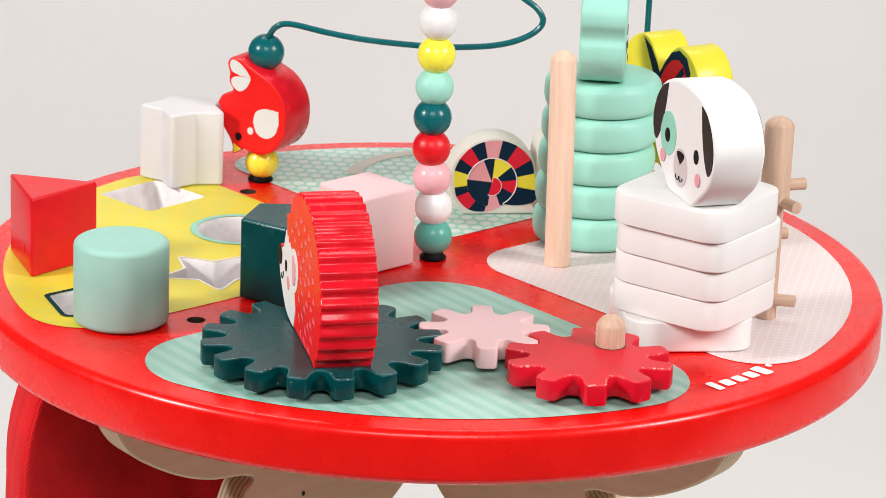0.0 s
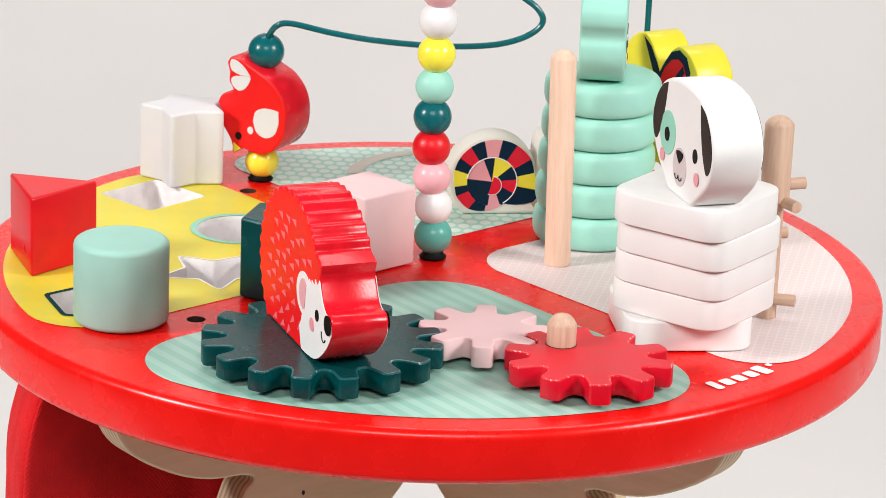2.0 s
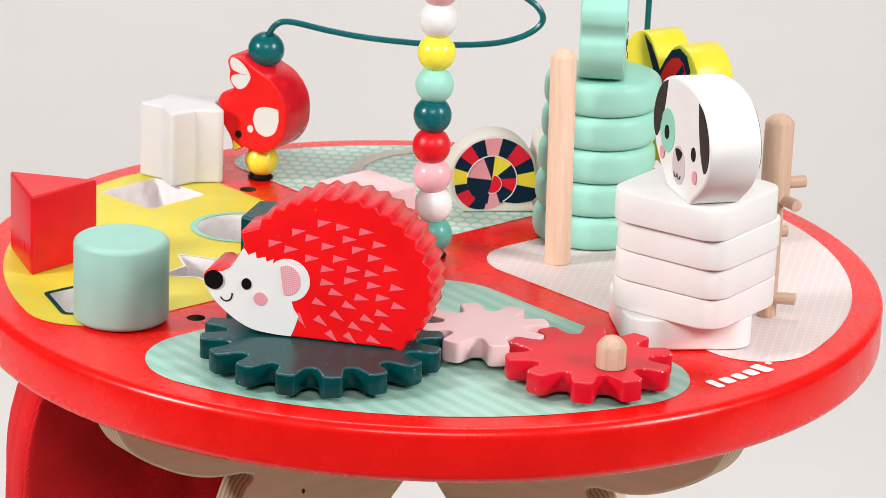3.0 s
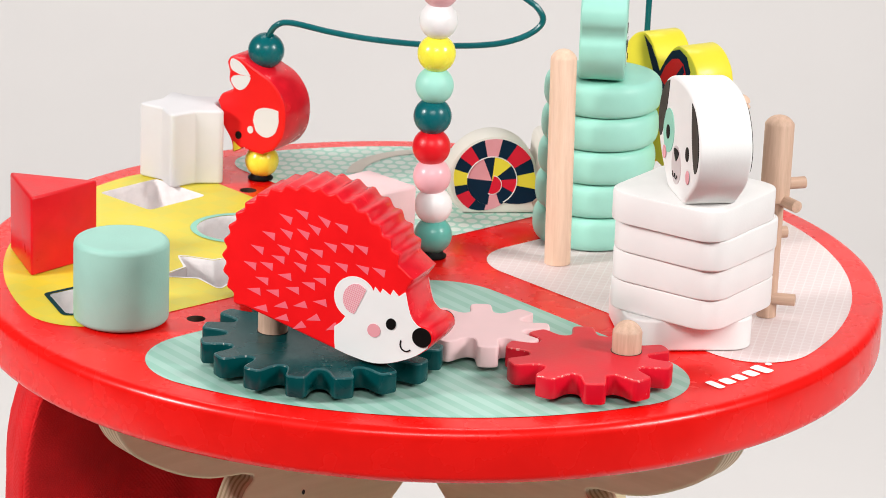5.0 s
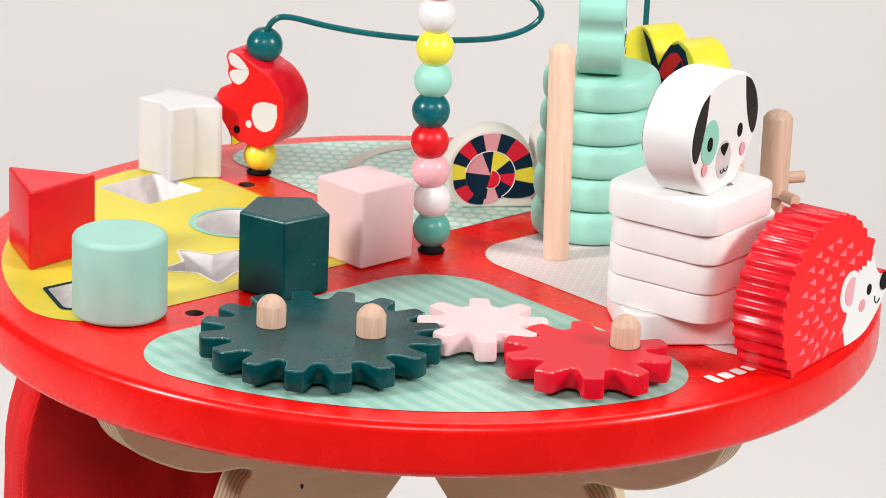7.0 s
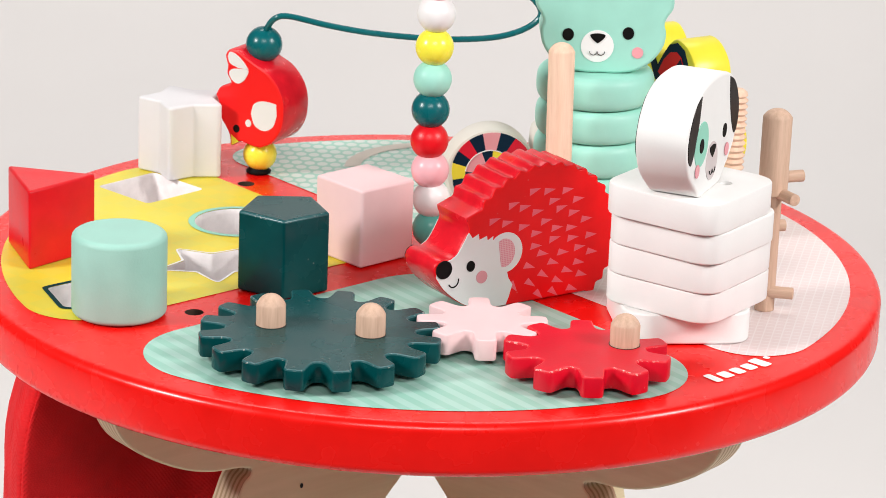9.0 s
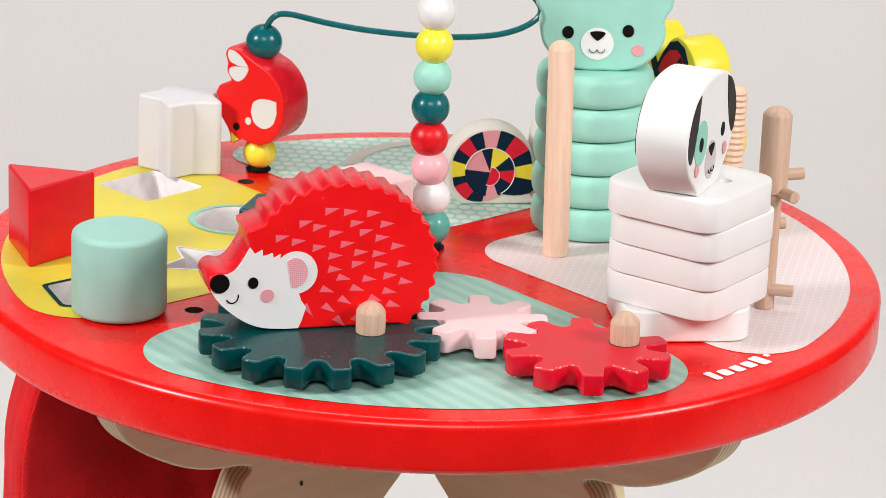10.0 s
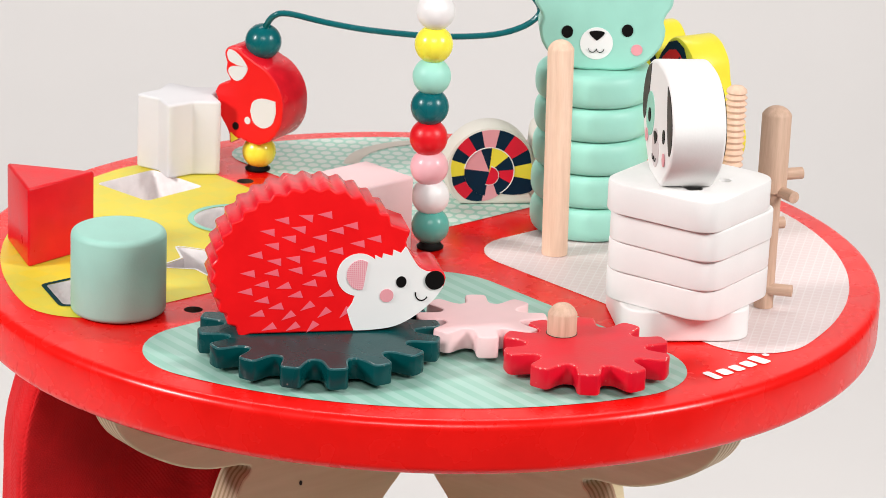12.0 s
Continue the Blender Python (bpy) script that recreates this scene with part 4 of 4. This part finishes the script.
slabs.append(top_slab(pose(SLABS[-1][0], SLABS[-1][1], TOP + SLAB_H * 4, 0, 0, SLABS[-1][2])))


def build_dog():
    dog = thing("dog_head", pose(0.1134, -0.0880, SLAB_TOP), "white wooden dog head with black ears on the slabs", "toy dog")
    half = [(0.0, 0.0), (0.0095, 0.0), (0.0140, 0.0008), (0.0192, 0.0046), (0.0248, 0.0088), (0.0300, 0.0138), (0.0338, 0.0208), (0.0352, 0.0290), (0.0322, 0.0375), (0.0256, 0.0446), (0.0170, 0.0486), (0.0080, 0.0502), (0.0, 0.0505)]
    right = [(v.x, v.y) for v in spline(half, 5)]
    part("head", slab(right + [(-x, z) for x, z in reversed(right[1:-1])], -0.01145, 0.01145, 0.0014, 3, upright=True), WHITE, dog, "thick white wooden head", smooth=50)
    ear = [(v.x, v.y) for v in spline([(0.0190, 0.0462), (0.0208, 0.0360), (0.0240, 0.0262), (0.0280, 0.0196), (0.0304, 0.0188), (0.0330, 0.0222), (0.0338, 0.0290), (0.0308, 0.0370), (0.0250, 0.0434), (0.0190, 0.0462)], 4)][:-1]
    nose = [(v.x, v.y) for v in spline([(-0.0005, 0.0152), (0.0022, 0.0175), (0.0034, 0.0198), (0.0010, 0.0206), (-0.0020, 0.0206), (-0.0044, 0.0198), (-0.0032, 0.0175), (-0.0005, 0.0152)], 3)][:-1]
    # the same face is printed on both sides
    for side in (0, 180):
        def put(name, bm, material, label, lift=0.0):
            ob = part(name, bm, material, dog, label)
            ob.matrix_local = pose(0, 0, 0, 0, 0, side) @ pose(0, -0.01175 - lift, 0)
        put("ear", decal(ear), BROWN, "dark brown drooping ear")
        put("ear", decal([(-x, z) for x, z in ear]), BROWN, "dark brown drooping ear")
        put("eye_patch", decal(disc(-0.0160, 0.0246, 0.0088, 0.0098, turn=-15)), MINT_PRINT, "mint green eye patch")
        put("eye", decal(disc(-0.0162, 0.0239, 0.0026, 0.0031)), BLACK, "black eye", 0.0003)
        put("eye", decal(disc(0.0158, 0.0230, 0.0026, 0.0031)), BLACK, "black eye")
        put("muzzle", decal(disc(-0.0005, 0.0136, 0.0076, 0.0084)), GREY, "pale grey muzzle")
        put("nose", decal(nose), BLACK, "black nose", 0.0003)
        for x in (-0.0205, 0.0192):
            put("cheek", decal(disc(x, 0.0138, 0.0026, 0.0029)), PINK_PRINT, "pink cheek", 0.0003)
        for s in (-1, 1):
            mouth = [Vector((-0.0005 + s * 0.0019 + 0.0019 * math.cos(a), 0, 0.0100 + 0.0020 * math.sin(a))) for a in [radians(x) for x in range(180, 361, 20)]]
            put("mouth", tube(mouth, 0.0002, 5), BLACK, "thin black mouth line", 0.0004)
    return dog


dog_head = build_dog()


# ---- posts ----
def build_posts():
    post = link_mesh("wooden_post", dowel(0.0061, 0.1030, 0.7), PALE_BEECH)
    post.matrix_world = pose(0.0602, 0.0105, TOP, 0, -1.0, 0)
    tagged(post, "tall bare beech post with a rounded top", "post")
    tree = thing("peg_post", pose(0.1523, -0.0540, TOP), "bare beech post with short crossing pegs", "post")
    part("foot", dowel(0.0044, 0.0580, 0.1), BROWN_BEECH, tree, "thin lower dowel")
    top = part("head", dowel(0.0066, 0.0388, 0.6), BROWN_BEECH, tree, "thick rounded upper dowel")
    top.matrix_local = pose(0, 0, 0.0545)
    for x, y, z, length, turn, tilt in ((0.002, 0.004, 0.0605, 0.0130, 20, 90), (0.003, -0.002, 0.0550, 0.0120, -60, 90), (0.000, 0.002, 0.0385, 0.0075, 15, 90), (0.000, -0.002, 0.0090, 0.0125, -10, 90)):
        peg = part("cross_peg", dowel(0.0027, length, 0.15, 18), BROWN_BEECH, tree)
        peg.matrix_local = pose(x, y, z, 0, tilt, turn)
    # threaded dowel
    screw = thing("threaded_post", pose(0.1438, 0.0450, TOP), "threaded bare beech dowel standing behind the stack", "threaded post")
    prof = [(0, 0), (0.0046, 0)]
    turns = 24
    for k in range(turns * 6):
        z = 0.072 * k / (turns * 6)
        prof.append((0.0047 + 0.0006 * math.cos(2 * math.pi * k / 6), z + 0.0005))
    prof += [(0.0046, 0.0735), (0.0030, 0.0748), (0, 0.0750)]
    part("thread", lathe(prof, 28), PALE_BEECH, screw, "coarse wooden thread", smooth=50)
    # yellow butterfly
    fly = thing("butterfly_toy", pose(0.1168, 0.0850, 0.0440, 0, 0, -58), "yellow wooden butterfly with navy and red printed wing", "toy butterfly")
    half = [(0.0, 0.034), (0.004, 0.040), (0.009, 0.046), (0.015, 0.0485), (0.023, 0.046), (0.0295, 0.039), (0.0320, 0.030), (0.0345, 0.024), (0.042, 0.016), (0.047, 0.005), (0.044, -0.006), (0.028, -0.014), (0.016, -0.018), (0.006, -0.014), (0.0, -0.012)]
    right = [(v.x, v.y) for v in spline(half, 4)]
    part("wing", slab(right[::-1] + [(-x, z) for x, z in right[1:-1]], -0.0105, 0.0105, 0.0012, 2, upright=True), YELLOW, fly, "thick yellow wooden wings")
    marks = [("wing_print", [(-0.014, 0.0470), (-0.008, 0.0435), (-0.003, 0.0372), (0.0, 0.0325), (0.004, 0.0388), (0.009, 0.0448), (0.015, 0.0470), (0.021, 0.0445), (0.0245, 0.038), (0.022, 0.026), (0.006, 0.020), (-0.002, 0.026)], NAVY, "navy wing print", 0.0),
             ("wing_spot", [(0.001, 0.0295), (0.005, 0.0365), (0.010, 0.0412), (0.015, 0.0425), (0.019, 0.0405), (0.0215, 0.036), (0.020, 0.029), (0.010, 0.025)], RED_PRINT, "red wing spot", 0.0003),
             ("wing_line", [(0.0090, 0.0280), (0.0120, 0.0270), (0.0205, 0.0370), (0.0190, 0.0400)], NAVY, "navy line across the red spot", 0.0006)]
    for name, outline, mat, label, lift in marks:
        ob = part(name, decal(outline), mat, fly, label)
        ob.matrix_local = pose(0, -0.0108 - lift, 0)
    stand = part("stem", dowel(0.003, 0.032, 0.2, 14), BEECH, fly, "short wooden stem")
    stand.matrix_local = pose(0.004, 0, -0.0440)


build_posts()


# ---- what moves ----
def motions():
    # the hedgehog rides on the big gear, drives round the tabletop and climbs back
    def seated(x, y, yaw):
        return pose(x, y, GEAR_TOP + 0.0006, 0, 0, yaw)

    first = [(0, -0.0438, -0.1280, 102.9), (0.5, -0.0406, -0.1285, 68.9), (1, -0.0370, -0.1305, 28.3), (1.5, -0.0354, -0.1375, -12.5), (2, -0.0417, -0.1462, -69.0), (2.5, -0.0487, -0.1412, -120.5),
             (3, -0.0507, -0.1305, -192.7), (3.2, -0.0503, -0.1295, -206), (3.6, -0.0460, -0.1270, -250), (4.0, -0.0400, -0.1285, -295), (4.4, -0.0370, -0.1330, -335)]
    second = [(10.4, -0.0518, -0.1310, 163), (10.5, -0.0520, -0.1292, 156.2), (11, -0.0469, -0.1257, 117.9), (11.5, -0.0411, -0.1256, 58.3), (12, -0.0351, -0.1303, 11.2)]
    free = [(4.8, -0.0385, -0.1410, 0.0190, -352, 1), (5.0, -0.0361, -0.1543, 0.0184, -381.9, -16), (5.3, -0.0160, -0.1610, 0.0150, -376, -15), (5.5, 0.0061, -0.1692, 0.0062, -374.3, -16.9),
            (5.8, 0.0330, -0.1790, 0.0030, -373, -6), (6.0, 0.0528, -0.1845, TOP, -371.0, 0), (6.2, 0.0745, -0.1815, TOP, -357, 0), (6.5, 0.1149, -0.1635, TOP, -330.1, 0), (6.8, 0.1500, -0.1260, TOP, -313, 0),
            (7.0, 0.1708, -0.0967, TOP, -303.7, 0), (7.2, 0.1895, -0.0445, TOP, -277, 0), (7.6, 0.1720, 0.0050, TOP, -215, 0), (8.0, 0.1340, -0.0030, TOP, -176, 0), (8.4, 0.0850, -0.0170, TOP, -160, 0),
            (8.8, 0.0405, -0.0445, TOP, -146.7, 0), (9.0, 0.0322, -0.0511, TOP, -146.5, 0), (9.5, -0.0075, -0.0602, 0.0015, -151.6, 5.6), (9.7, -0.0080, -0.0606, 0.0015, -151.8, 5.6), (9.8, -0.0395, -0.1085, GEAR_TOP + 0.003, -158, 0), (9.86, -0.0470, -0.1200, GEAR_TOP + 0.008, -162, 1), (9.92, -0.0522, -0.1278, GEAR_TOP + 0.0006, -164.5, 0), (10.0, -0.0527, -0.1280, GEAR_TOP + 0.0006, -164.7, 0),
            (10.1, -0.0500, -0.1385, 0.0245, -183, -4), (10.2, -0.0500, -0.1390, 0.0240, -190, -6), (10.3, -0.0515, -0.1340, 0.0170, -195, -2)]
    rows = [(t, seated(x, y, yaw)) for t, x, y, yaw in first]
    rows += [(t, pose(x, y, z, 0, -pitch, yaw)) for t, x, y, z, yaw, pitch in free]
    rows += [(t, seated(x, y, yaw)) for t, x, y, yaw in second]
    walk(hedgehog, rows)
    # the gears mesh: 16, 8 and 10 teeth
    slip = {2: -6.0, 3: -2.5, 3.2: -1.5}  # the toy sits a little loose on its pegs
    turn = [(t, yaw + slip.get(t, 0.0)) for t, _, _, yaw in first] + [(4.6, -370.0), (10.2, -370.0)] + [(t, yaw - 540) for t, _, _, yaw in second]
    walk(gear_big, [(t, pose(*BIG_AT, 0.0004, 0, 0, a)) for t, a in turn])
    fine = []
    for (t0, a0), (t1, a1) in zip(turn, turn[1:]):
        fine += [(t0, a0), (round((t0 + t1) / 2, 2), (a0 + a1) / 2)]
    fine.append(turn[-1])
    walk(gear_pink, [(t, pose(*PINK_AT, 0.0004, 0, 0, 3 - 2 * (a + 370))) for t, a in fine])
    walk(gear_red, [(t, pose(*RED_AT, 0.0004, 0, 0, 20 + 1.6 * (a + 370))) for t, a in fine])
    # the dog looks round
    dog = [(0, 0.1167, -0.1022, -72), (3.2, 0.1160, -0.1018, -74), (4.8, 0.1154, -0.1014, -79), (5.4, 0.1154, -0.1014, -79.7), (5.5, 0.1183, -0.0993, -57.6), (5.6, 0.1183, -0.0990, -52), (5.8, 0.1184, -0.0960, -32),
           (6.0, 0.1184, -0.0935, -15), (6.2, 0.1165, -0.0940, 1), (6.5, 0.1136, -0.0953, 27), (6.8, 0.1142, -0.0950, 47), (7.0, 0.1148, -0.0946, 61.6), (7.1, 0.1140, -0.0946, 73), (7.2, 0.1130, -0.0946, 92.5), (7.6, 0.1120, -0.0960, 135),
           (8.0, 0.1110, -0.0970, 175), (8.4, 0.1100, -0.0980, 215), (8.8, 0.1092, -0.0992, 238), (9.0, 0.1092, -0.0992, 247.5), (9.5, 0.1083, -0.1010, 248.6), (10.0, 0.1085, -0.1010, 248.7), (10.1, 0.1090, -0.0990, 231), (10.2, 0.1090, -0.0980, 229),
           (10.3, 0.1090, -0.0930, 261), (10.4, 0.1092, -0.0918, 279), (10.5, 0.1092, -0.0918, 279.2), (11.0, 0.1086, -0.0911, 277.4), (12, 0.1084, -0.0909, 277)]
    walk(dog_head, [(t, pose(x, y, SLAB_TOP, 0, 0, a)) for t, x, y, a in dog])
    # the slabs are nudged a little when the dog is turned
    for k, piece in enumerate(slabs[1:], 1):
        x, y, turn = SLABS[k]
        walk(piece, [(t, pose(x + d, y, TOP + SLAB_H * k, 0, 0, turn)) for t, d in ((0, 0), (3.2, 0), (4.8, -0.0008), (5.5, -0.0016), (7.0, -0.0019), (12, -0.0019))])
    # the rings settle when the bear turns
    for k, ring in enumerate(rings[1:], 1):
        x, y = RING_AT[k]
        walk(ring, [(t, pose(x - d * k, y, TOP + 0.0163 * k)) for t, d in ((0, 0), (7.4, 0), (8.6, 0.0007), (12, 0.0007))])
    # the bear turns to the front
    walk(bear_head, [(t, pose(0.0785, 0.0502, TOP + 0.0815, 0, 0, a + 90)) for t, a in [(0, -4), (7.2, -4), (7.6, -25), (8.4, -78), (8.8, -89), (12, -89)]])


motions()
